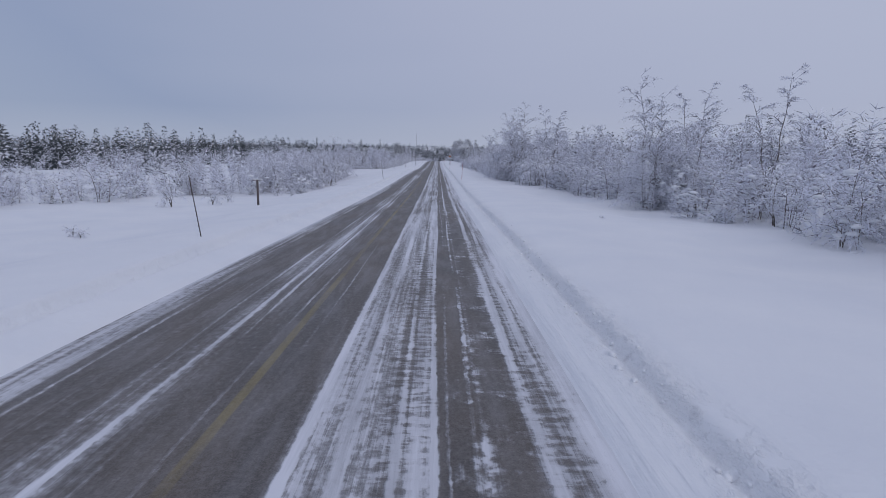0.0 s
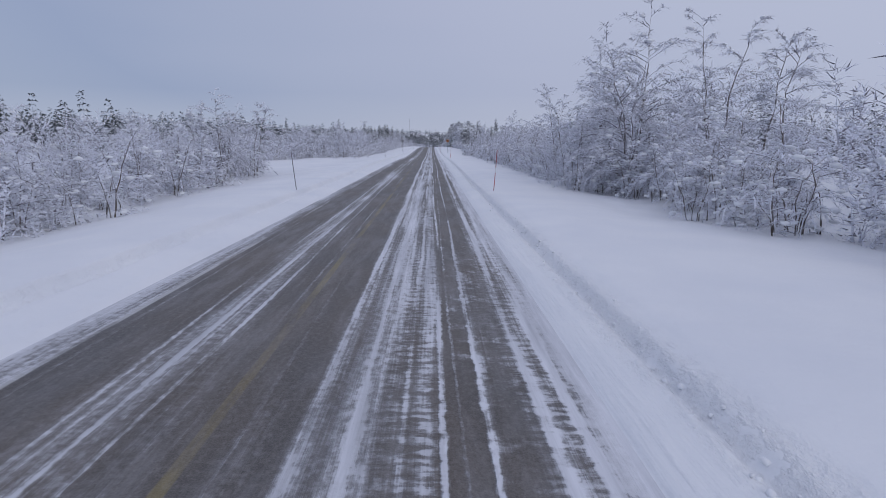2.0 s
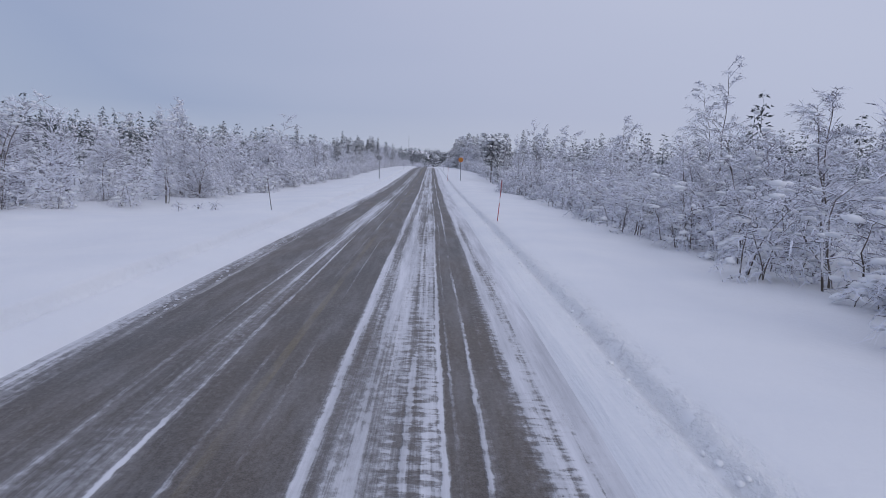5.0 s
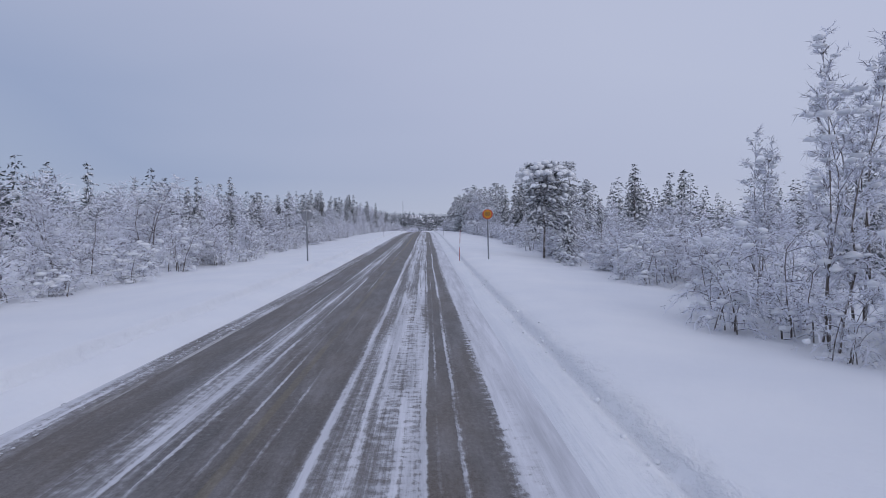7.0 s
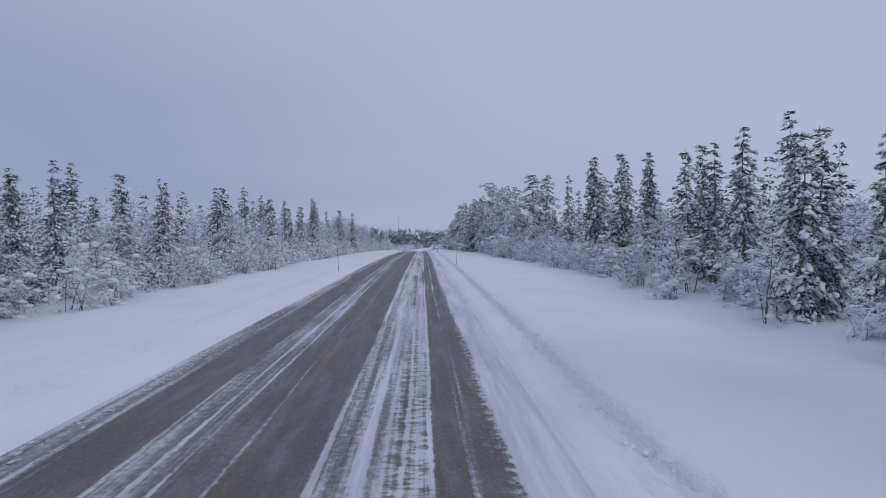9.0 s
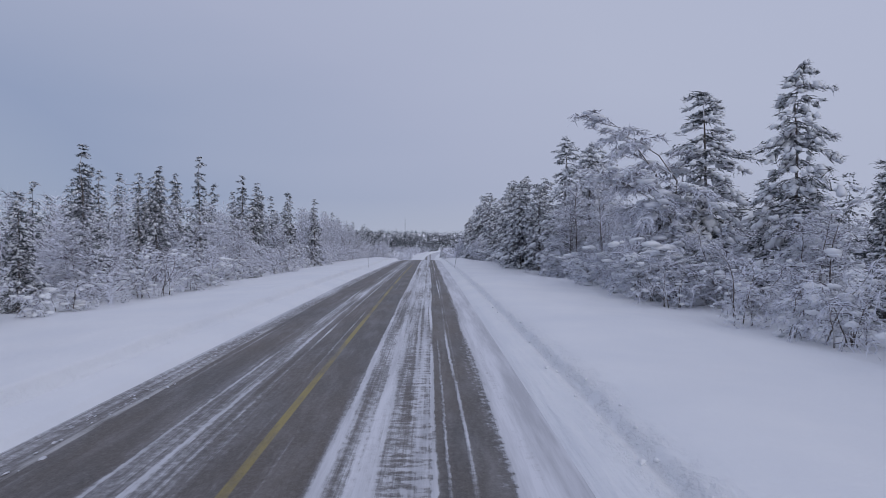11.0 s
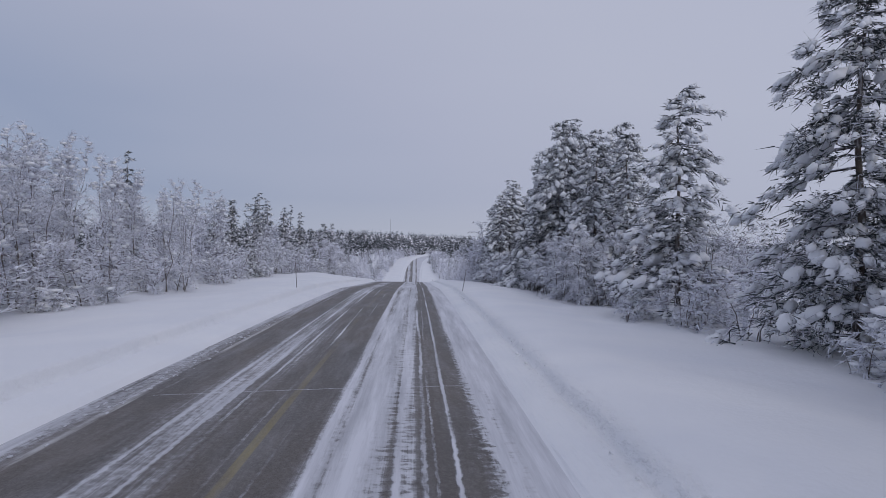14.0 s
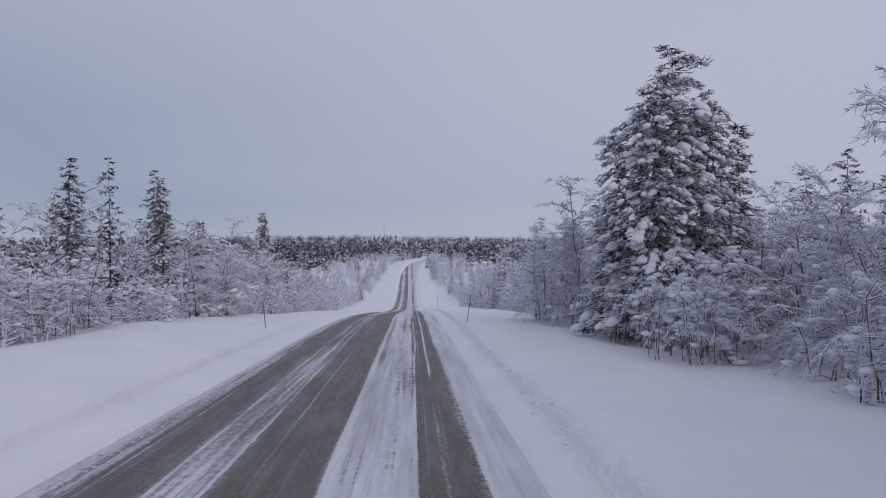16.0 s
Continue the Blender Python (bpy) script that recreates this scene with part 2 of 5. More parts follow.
    asphalt = m.mix(m.ramp(stain, [(0.35, 0.0), (0.65, 1.0)]), m.ramp(grit, [(0.3, (0.050, 0.048, 0.049)), (0.7, (0.115, 0.106, 0.102))]),
                    m.ramp(grit, [(0.3, (0.076, 0.062, 0.051)), (0.7, (0.150, 0.124, 0.104))]))
    asphalt = m.mix(m.ramp(speck, [(0.46, 0.0), (0.70, 0.45)]), asphalt, (0.24, 0.225, 0.215))
    # dry salt and packed ice dull the asphalt a little
    asphalt = m.mix(m.ramp(m.noise(2.6, 5, 0.68, (1, 0.16, 0), (1, 5, 0)), [(0.45, 0.0), (0.75, 0.32)]), asphalt, (0.42, 0.42, 0.44))
    line = m.ramp(m.math("ABSOLUTE", m.math("ADD", x, 2.02), 0.0), [(0.05, 1.0), (0.07, 0.0)])
    worn = m.ramp(m.noise(0.7, 5, 0.7, (2, 0.35, 0)), [(0.36, 0.0), (0.58, 0.9)])
    worn = m.math("MULTIPLY", worn, m.ramp(m.math("DIVIDE", y, 400.0), [(0.04, 0.4), (0.075, 0.5), (0.19, 0.35), (0.34, 0.10), (0.52, 0.2), (0.62, 0.85), (0.77, 0.85), (0.81, 0.12)]))
    asphalt = m.mix(m.math("MULTIPLY", line, worn), asphalt, (0.38, 0.30, 0.075))
    edge = m.ramp(m.math("ABSOLUTE", m.math("ADD", x, 4.52), 0.0), [(0.04, 1.0), (0.07, 0.0)])
    asphalt = m.mix(m.math("MULTIPLY", edge, m.ramp(m.noise(0.9, 4, 0.7, (2, 0.3, 0), (5, 5, 0)), [(0.45, 0.0), (0.6, 0.7)])), asphalt, (0.62, 0.62, 0.62))
    m.link(m.ramp(cover, [(0.0, 0.55), (1.0, 0.8)]), m.bsdf.inputs["Roughness"])
    m.bump(m.math("ADD", cover, m.math("MULTIPLY", grit, 0.12)), 0.8, 0.03)
    driven = m.ramp(m.noise(3.0, 5, 0.7, (1, 0.05, 0), (9, 4, 0)), [(0.35, (0.50, 0.51, 0.55)), (0.62, (0.76, 0.77, 0.82))])
    return m.colour(m.mix(cover, asphalt, driven))


def plain(name, c, rough=0.6, scale=8.0, vary=0.15, metal=0.0):
    m = Mat(name, rough)
    m.bsdf.inputs["Metallic"].default_value = metal
    n = m.noise(scale, 4)
    return m.colour(m.ramp(n, [(0.3, tuple(v * (1 - vary) for v in c)), (0.7, tuple(min(1, v * (1 + vary)) for v in c))]))


SNOW = snow_material()
FIELD_SNOW = field_snow_material()
ROAD = road_material()
SLUSH = plain("road_slush", (0.62, 0.63, 0.68), 0.7, 9.0, 0.25)
FROST = frost_material("frosted_twigs", (0.115, 0.098, 0.113), 0.215, 0.36)
FROST_LIMB = frost_material("frosted_limbs", (0.085, 0.070, 0.075), 0.17)
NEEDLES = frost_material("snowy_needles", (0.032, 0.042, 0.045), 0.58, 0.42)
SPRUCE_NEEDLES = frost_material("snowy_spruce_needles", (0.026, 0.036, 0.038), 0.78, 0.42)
FAR_NEEDLES = frost_material("far_snowy_needles", (0.036, 0.046, 0.050), 0.90)
BARK = bark_material("snow_dusted_bark", (0.07, 0.058, 0.05), (0.17, 0.14, 0.12))
STEEL = plain("galvanised_steel", (0.30, 0.31, 0.33), 0.5, 14.0, 0.2, 0.6)
STAKE_RED = plain("red_plastic", (0.42, 0.035, 0.03), 0.5)
STAKE_GREY = plain("weathered_wood", (0.12, 0.10, 0.10), 0.8)
WHITE_TAPE = plain("white_reflector", (0.75, 0.75, 0.75), 0.4)
SIGN_RED = plain("sign_red", (0.42, 0.055, 0.025), 0.5, 9.0, 0.2)
SIGN_YELLOW = plain("sign_yellow", (0.62, 0.27, 0.012), 0.5, 9.0, 0.12)
SIGN_BLACK = plain("sign_black", (0.018, 0.016, 0.016), 0.5)


# ------------------------------------------------------------------ mesh helpers
def mesh(name, verts, faces, mat, smooth=False):
    me = bpy.data.meshes.new(name)
    verts = np.asarray(verts, np.float32)
    if isinstance(faces, np.ndarray):
        sizes, flat = np.full(len(faces), faces.shape[1], np.int32), faces.ravel()
    else:
        sizes = np.fromiter((len(f) for f in faces), np.int32, len(faces))
        flat = np.fromiter((i for f in faces for i in f), np.int32, int(sizes.sum()))
    me.vertices.add(len(verts))
    me.vertices.foreach_set("co", verts.ravel())
    me.loops.add(len(flat))
    me.loops.foreach_set("vertex_index", flat.astype(np.int32))
    me.polygons.add(len(sizes))
    me.polygons.foreach_set("loop_start", np.concatenate([[0], np.cumsum(sizes)[:-1]]).astype(np.int32))
    me.polygons.foreach_set("use_smooth", np.full(len(sizes), smooth, bool))
    me.materials.append(mat)
    me.update(calc_edges=True)
    return me


def part(name, me, parent, label=""):
    ob = new(name, me)
    ob.parent = parent
    return tagged(ob, label) if label else ob


def stuff(ob):
    return tagged(ob, kind="stuff")


def join(chunks):
    """Verts and faces of several pieces as one list; quads are cut where triangles are among them."""
    vs, fs, k = [], [], 0
    for v, f in chunks:
        if len(v) == 0:
            continue
        vs.append(np.asarray(v, float))
        fs.append((f if isinstance(f, np.ndarray) else cut(f)) + k)
        k += len(v)
    return (np.concatenate(vs), np.concatenate(fs)) if vs else (np.zeros((0, 3)), np.zeros((0, 3), int))


def cut(faces):
    """Triangles of any faces."""
    return np.array([(q[0], q[k], q[k + 1]) for q in faces for k in range(1, len(q) - 1)])


def spikes(p, q, r):
    """Slender ridged blades from p to q, r thick at the foot."""
    p, q, r = np.asarray(p, float), np.asarray(q, float), np.asarray(r, float)
    d = q - p
    d /= np.linalg.norm(d, axis=1, keepdims=True) + 1e-9
    ref = np.where(np.abs(d[:, 2:3]) < 0.8, [[0, 0, 1.0]], [[1.0, 0, 0]])
    u = np.cross(d, ref)
    u /= np.linalg.norm(u, axis=1, keepdims=True)
    w = np.cross(d, u)
    n = len(p)
    v = np.zeros((n, 4, 3))
    v[:, 0], v[:, 1], v[:, 2] = p + u * r[:, None], p - w * r[:, None] * 0.7, p - u * r[:, None]
    v[:, 3] = q
    i = np.arange(n)[:, None] * 4
    return v.reshape(-1, 3), np.concatenate([i + [0, 1, 3], i + [1, 2, 3]])


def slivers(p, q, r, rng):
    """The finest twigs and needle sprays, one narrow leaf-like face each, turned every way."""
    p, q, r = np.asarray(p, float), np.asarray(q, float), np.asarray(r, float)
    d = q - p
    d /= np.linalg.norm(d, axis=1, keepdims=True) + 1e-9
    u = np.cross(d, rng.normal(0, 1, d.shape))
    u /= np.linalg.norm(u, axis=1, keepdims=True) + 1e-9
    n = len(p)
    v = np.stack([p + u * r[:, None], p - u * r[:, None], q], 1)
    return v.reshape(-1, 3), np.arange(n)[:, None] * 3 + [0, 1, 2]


def roofs(p, m, q, r):
    """Side shoots coated with rime: a curved ridge from p over m to the tip q, r wide at the foot."""
    p, m, q, r = (np.asarray(a, float) for a in (p, m, q, r))
    d = q - p
    d /= np.linalg.norm(d, axis=1, keepdims=True) + 1e-9
    u = np.cross(d, np.where(np.abs(d[:, 2:3]) < 0.9, [[0, 0, 1.0]], [[1.0, 0, 0]]))
    u /= np.linalg.norm(u, axis=1, keepdims=True) + 1e-9
    w = np.cross(u, d) * (r * 0.85)[:, None]
    u = u * r[:, None]
    v = np.stack([p - u, p + w, p + u, m - u * 0.85, m + w * 0.9, m + u * 0.85, q], 1)
    i = np.arange(len(p))[:, None] * 7
    return v.reshape(-1, 3), np.concatenate([i + f for f in ([0, 1, 4], [0, 4, 3], [1, 2, 5], [1, 5, 4], [3, 4, 6], [4, 5, 6])])


def tube(points, radii, sides=6):
    """A tapered tube along a line of points, closed at its tip."""
    pts = [Vector(p) for p in points]
    vs, fs = [], []
    for i, p in enumerate(pts):
        d = (pts[min(i + 1, len(pts) - 1)] - pts[max(i - 1, 0)]).normalized()
        u = d.cross(Vector((0, 1, 0.13)) if abs(d.y) < 0.8 else Vector((1, 0, 0))).normalized()
        w = d.cross(u)
        for k in range(sides):
            a = 2 * math.pi * k / sides
            vs.append(p + (u * math.cos(a) + w * math.sin(a)) * radii[i])
    for i in range(len(pts) - 1):
        for k in range(sides):
            a, b = i * sides + k, i * sides + (k + 1) % sides
            fs.append((a, b, b + sides, a + sides))
    fs.append(tuple(range((len(pts) - 1) * sides, len(pts) * sides)))
    return np.array([tuple(v) for v in vs]), fs


def ico(level):
    bm = bmesh.new()
    bmesh.ops.create_icosphere(bm, subdivisions=level, radius=1.0)
    v = np.array([tuple(q.co) for q in bm.verts])
    f = np.array([[q.index for q in p.verts] for p in bm.faces])
    bm.free()
    return v, f


ICO = {1: ico(1), 2: ico(2)}


def lump(rng, centre, size, level=1, rough=0.25):
    """A rounded heap of snow of the given half sizes."""
    v, f = ICO[level]
    s = 1 + rough * (rng.random(len(v)) - 0.5) * 2
    return v * s[:, None] * np.asarray(size) + np.asarray(centre), f


# ------------------------------------------------------------------ lie of the land
ROAD_Z = ((-80, 0.6), (-20, 0.2), (0, 0.0), (22, -0.2), (44, -0.42), (66, -0.5), (95, -0.47), (121, -0.45), (144, -0.58), (160, -0.68), (176, -0.7),
          (198, -0.57), (225, -0.3), (253, -0.05), (275, 0.04), (290, 0.03), (308, -0.06), (322, -0.12), (338, -0.25), (350, -0.5), (357, -0.82),
          (370, -1.4), (387, -2.2), (396, -2.8), (410, -4.0), (425, -5.4), (450, -7.9), (480, -10.6), (510, -12.7), (540, -13.2), (570, -11.9),
          (600, -9.3), (632, -6.6), (660, -5.4), (700, -4.7), (800, -4.2), (1000, 0.0), (1500, 12.0), (2600, 22.0))
RZ_Y, RZ_Z = np.array([p[0] for p in ROAD_Z], float), np.array([p[1] for p in ROAD_Z], float)
_slope = np.gradient(RZ_Z, RZ_Y)


def road_z(y):
    """Height of the road, a smooth line through ROAD_Z."""
    y = np.clip(np.asarray(y, float), RZ_Y[0], RZ_Y[-1])
    i = np.clip(np.searchsorted(RZ_Y, y) - 1, 0, len(RZ_Y) - 2)
    h = RZ_Y[i + 1] - RZ_Y[i]
    t = (y - RZ_Y[i]) / h
    return ((2 * t**3 - 3 * t**2 + 1) * RZ_Z[i] + (t**3 - 2 * t**2 + t) * h * _slope[i] + (3 * t**2 - 2 * t**3) * RZ_Z[i + 1] + (t**3 - t**2) * h * _slope[i + 1])


def road_x(y):
    """The road bends to the right past the dip."""
    return np.where(np.asarray(y, float) > 560, (np.asarray(y, float) - 560) ** 2 * 3.4e-4, 0.0)


ROAD_L, ROAD_R = -5.15, 1.75
SIDE_X = (-400, -60, -20, -12, -9, -7, -6.17, -6.06, -5.95, -5.8, -5.2, -5.0, 1.5, 1.8, 2.25, 2.36, 2.52, 2.9, 3.8, 6.0, 9.0, 14, 40, 400)
SIDE_Z = (1.5, 0.7, 0.15, 0.05, 0.26, 0.38, 0.37, 0.12, 0.11, 0.19, 0.07, -0.07, -0.07, 0.06, 0.13, 0.04, 0.22, 0.29, 0.32, 0.22, 0.02, 0.1, 0.6, 1.5)


def ground_z(x, y):
    x, y = np.asarray(x, float), np.asarray(y, float)
    dx = x - road_x(y)
    base = road_z(y)
    # away from the road the dip is shallower
    far = np.clip((np.abs(dx + 1.7) - 10) / 60, 0, 1)
    smooth_base = np.interp(y, (-80, 0, 60, 150, 270, 350, 430, 540, 640, 800, 1000, 1500, 2600), (0.6, 0, -0.3, -0.5, 0.1, 0.0, -4.0, -7.5, -4.5, -3.0, 1.0, 13, 24))
    # the open field on the left lies lower; the far ridge climbs to the left
    field = -0.45 * np.clip((-dx - 8.5) / 4, 0, 1) * np.clip((95 - y) / 35, 0, 1)
    climb = 0.025 * np.clip(-dx, 0, 400) * np.clip((y - 500) / 400, 0, 1)
    # over the crest the left bank falls away later than the road
    bank = 0.85 * np.clip((-dx - 6.3) / 4.5, 0, 1) * np.exp(-((y - 373) / 20) ** 2) * np.clip(1 - (-dx - 20) / 40, 0, 1)
    return base * (1 - far) + smooth_base * far + np.interp(dx, SIDE_X, SIDE_Z) + field + climb + bank


def gz(x, y):
    return float(ground_z(x, y)) + bumps(x, y)


def bumps(x, y):
    dx = x - float(road_x(y))
    away = min(1.0, max(0.0, dx - 2.6, -6.0 - dx) / 3.0)
    small = min(1.0, max(0.0, dx - 1.9, -5.3 - dx) / 0.6)
    return away * 0.22 * noise.noise((x * 0.22, y * 0.16, 1.3)) + small * 0.035 * noise.noise((x * 1.1, y * 0.7, 4.1)) + small * 0.02 * noise.noise((x * 3.0, y * 0.45, 7.7))


def build_ground():
    xs = np.concatenate([[-2500, -1600, -1000, -600, -400, -250, -160, -110, -80, -60, -48, -40, -34, -29, -25], np.arange(-22, -9, 1.0), np.arange(-9, -6.4, 0.2), np.arange(-6.4, -5.0, 0.05),
                         np.arange(-5.0, 1.5, 1.3), np.arange(1.5, 3.2, 0.055), np.arange(3.2, 9, 0.45), np.arange(9, 22, 1.0),
                         [22, 25, 29, 34, 40, 48, 60, 80, 110, 160, 250, 400, 600, 1000, 1600, 2500]])
    ys = np.concatenate([[-80, -60, -45], np.arange(-35, 400, 1.3), np.arange(400, 700, 4), np.arange(700, 1000, 15), [1000, 1080, 1200, 1350, 1500, 1800, 2200, 2600, 3500]])
    X, Y = np.meshgrid(xs, ys)
    X = X + road_x(Y) * np.clip(1 - np.abs(X) / 200, 0, 1)
    Z = ground_z(X, Y)
    B = np.array([[bumps(x, y) if abs(x) < 60 and y < 720 else 0.0 for x, y in zip(rx, ry)] for rx, ry in zip(X, Y)])
    v = np.stack([X, Y, Z + B], -1).reshape(-1, 3)
    n = len(xs)
    f = [(j * n + i, j * n + i + 1, j * n + n + i + 1, j * n + n + i) for j in range(len(ys) - 1) for i in range(n - 1)]
    tagged(new("ground", mesh("ground", v, f, FIELD_SNOW, True)), "deep untouched white snow over the verges and fields", "ground", kind="structure")


def build_road():
    xs = np.linspace(ROAD_L, ROAD_R, 36)
    ys = np.concatenate([np.arange(-40, 460, 1.5), np.arange(460, 830, 6)])
    X, Y = np.meshgrid(xs, ys)
    crown = -0.03 * ((X + 1.7) / 3.4) ** 2
    Z = road_z(Y) + crown + 0.012
    v = np.stack([X + road_x(Y), Y, Z], -1).reshape(-1, 3)
    n = len(xs)
    f = [(j * n + i, j * n + i + 1, j * n + n + i + 1, j * n + n + i) for j in range(len(ys) - 1) for i in range(n - 1)]
    tagged(new("road", mesh("road", v, f, ROAD, True)), "grey asphalt road streaked with driven snow and ice", "road", kind="structure")


build_ground()
build_road()


# ------------------------------------------------------------------ trees
def birch_parts(seed, height, spread, stems=1, twigs=1500, bend=0.0, foot=0.22, limbs_each=16, upright=1.0, clump=0.0, climb=1.0, girth=1.0, coat=1.0, load=1):
    """A leafless broadleaf tree in hoar frost: stems, limbs, frosted twigs and caught snow."""
    rng = np.random.default_rng(seed)
    wood, limbs, tips = [], [], []
    bends = rng.uniform(0, 2 * math.pi)
    for s in range(stems):
        az = rng.uniform(0, 2 * math.pi)
        lean = rng.uniform(0.02, 0.10) if stems == 1 else rng.uniform(0.10, 0.38) * upright
        h = height * (1.0 if s == 0 else rng.uniform(0.6, 0.95))
        pts = []
        ox, oy = (clump * math.sqrt(rng.random()) * f(rng.uniform(0, 6.283)) for f in (math.cos, math.sin))
        for k in range(8):
            t = k / 7
            off = lean * h * t**1.3
            over = bend * h * max(0, t - 0.45) ** 2 * 2.2
            pts.append(np.array([ox, oy, 0]) + np.array([math.cos(az) * off + math.cos(bends) * over + rng.normal(0, 0.012 * h) * (k > 0), math.sin(az) * off + math.sin(bends) * over + rng.normal(0, 0.012 * h) * (k > 0),
                                 h * t - bend * h * max(0, t - 0.6) ** 2 * 1.6 - 0.15 * (k == 0)]))
        r0 = (0.0066 * h + 0.008) * girth
        wood.append(tube(pts, [r0 * (1 - 0.88 * k / 7) for k in range(8)], 5))
        pts = np.array(pts)
        count = int((24 if stems == 1 else limbs_each) * (0.7 + height / 18))
        for b in range(count):
            t = foot + (1 - foot) * (b + rng.random()) / count
            t = min(t, 0.99)
            a = rng.uniform(0, 2 * math.pi)
            base = np.array([np.interp(t, np.linspace(0, 1, 8), pts[:, c]) for c in range(3)])
            ln = spread * (0.35 + 0.75 * math.sin(min(1, (1.04 - t) / (1.0 - foot) * 1.15) * math.pi * 0.62)) * rng.uniform(0.55, 1.1)
            rise = rng.uniform(0.45, 1.05) * (0.55 + 0.6 * t) * climb
            d = np.array([math.cos(a), math.sin(a), rise])
            d /= np.linalg.norm(d)
            line = []
            for k in range(5):
                u = k / 4
                line.append(base + d * ln * u + np.array([0, 0, -0.80 * (1.2 - t) / climb * ln * u**2.4]) + rng.normal(0, 0.03 * ln, 3) * u)
            limbs.append(tube(line, [0.012 * ln + 0.006, 0.010 * ln + 0.005, 0.007 * ln + 0.004, 0.006, 0.003], 4))
            tips.append((np.array(line), ln))
    shoots, p, q, r = [], [], [], []
    share = twigs / max(1.0, sum(5 + 9 * ln for _, ln in tips))
    knots = np.linspace(0, 1, 5)
    for line, ln in tips:
        n = max(3, int((5 + 9 * ln) * share * 0.16))
        u = np.sort(rng.uniform(0.12, 1.0, n))
        pos = np.stack([np.interp(u, knots, line[:, c]) for c in range(3)], -1)
        along = np.stack([np.interp(np.clip(u + 0.08, 0, 1), knots, line[:, c]) - np.interp(np.clip(u - 0.08, 0, 1), knots, line[:, c]) for c in range(3)], -1)
        along /= np.linalg.norm(along, axis=1, keepdims=True) + 1e-9
        across = np.cross(along, [0, 0, 1.0]) + 1e-6
        across /= np.linalg.norm(across, axis=1, keepdims=True)
        hand = np.where(np.arange(n) % 2 == 0, 1.0, -1.0)[:, None]
        d = along * 0.75 + across * hand * rng.uniform(0.35, 0.95, (n, 1)) + rng.normal(0, 0.22, (n, 3)) + np.array([0, 0, 0.10 * climb])
        d /= np.linalg.norm(d, axis=1, keepdims=True)
        length = (ln * rng.uniform(0.16, 0.42, n) * (1.15 - 0.5 * u) + 0.10)[:, None]
        mid = pos + d * length * 0.5 + np.array([0, 0, 0.03]) * length
        tip = pos + d * length + np.array([0, 0, -0.34 / climb]) * length
        shoots.append((pos, mid, tip, rng.uniform(0.006, 0.013, n) * (0.8 + 0.10 * min(height, 5)) * coat))
        # the finest twigs, in sprays along each shoot
        k = 8
        t = rng.uniform(0.15, 1.0, (n, k, 1))
        root = pos[:, None] * (1 - t) + tip[:, None] * t + np.array([0, 0, 0.05]) * (t * (1 - t)) * length[:, None]
        dd = d[:, None] * 0.8 + rng.normal(0, 0.6, (n, k, 3)) + np.array([0, 0, -0.06])
        dd /= np.linalg.norm(dd, axis=2, keepdims=True)
        reach = rng.uniform(0.07, 0.24, (n, k, 1)) * (0.7 + 0.35 * min(1.5, ln))
        p.append(root.reshape(-1, 3)), q.append((root + dd * reach + np.array([0, 0, -0.2]) * reach).reshape(-1, 3))
        r.append(rng.uniform(0.005, 0.010, n * k) * coat)
    joined = [np.concatenate([g[i] for g in shoots]) for i in range(4)]
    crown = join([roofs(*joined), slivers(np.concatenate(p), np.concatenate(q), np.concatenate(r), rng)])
    caught = []
    for line, ln in tips:
        for j in range(rng.integers(0, 2 + load)):
            k = rng.integers(1, 4)
            u = rng.random()
            c = line[k] * u + line[k + 1] * (1 - u) + rng.normal(0, 0.03, 3) + [0, 0, 0.03]
            w = rng.uniform(0.035, 0.10) * (1 + 0.25 * load)
            caught.append(lump(rng, c, (w * rng.uniform(0.8, 1.5), w * rng.uniform(0.8, 1.5), w * 0.6), 1, 0.35))
    return wood, limbs, crown, caught


def make_birch(name, label, category, group, **kw):
    wood, limbs, crown, caught = birch_parts(**kw)
    root = tagged(new(name), label, category, group)
    for w in wood:
        part("trunk" if len(wood) == 1 else "stem", mesh("stem", *w, BARK, True), root)
    stuff(part("branchwork", mesh("branchwork", *join(limbs), FROST_LIMB), root))
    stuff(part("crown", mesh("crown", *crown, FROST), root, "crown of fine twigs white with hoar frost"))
    if caught:
        stuff(part("snow_load", mesh("snow_load", *join(caught), SNOW, True), root, "clumps of snow caught in the branches"))
    return root


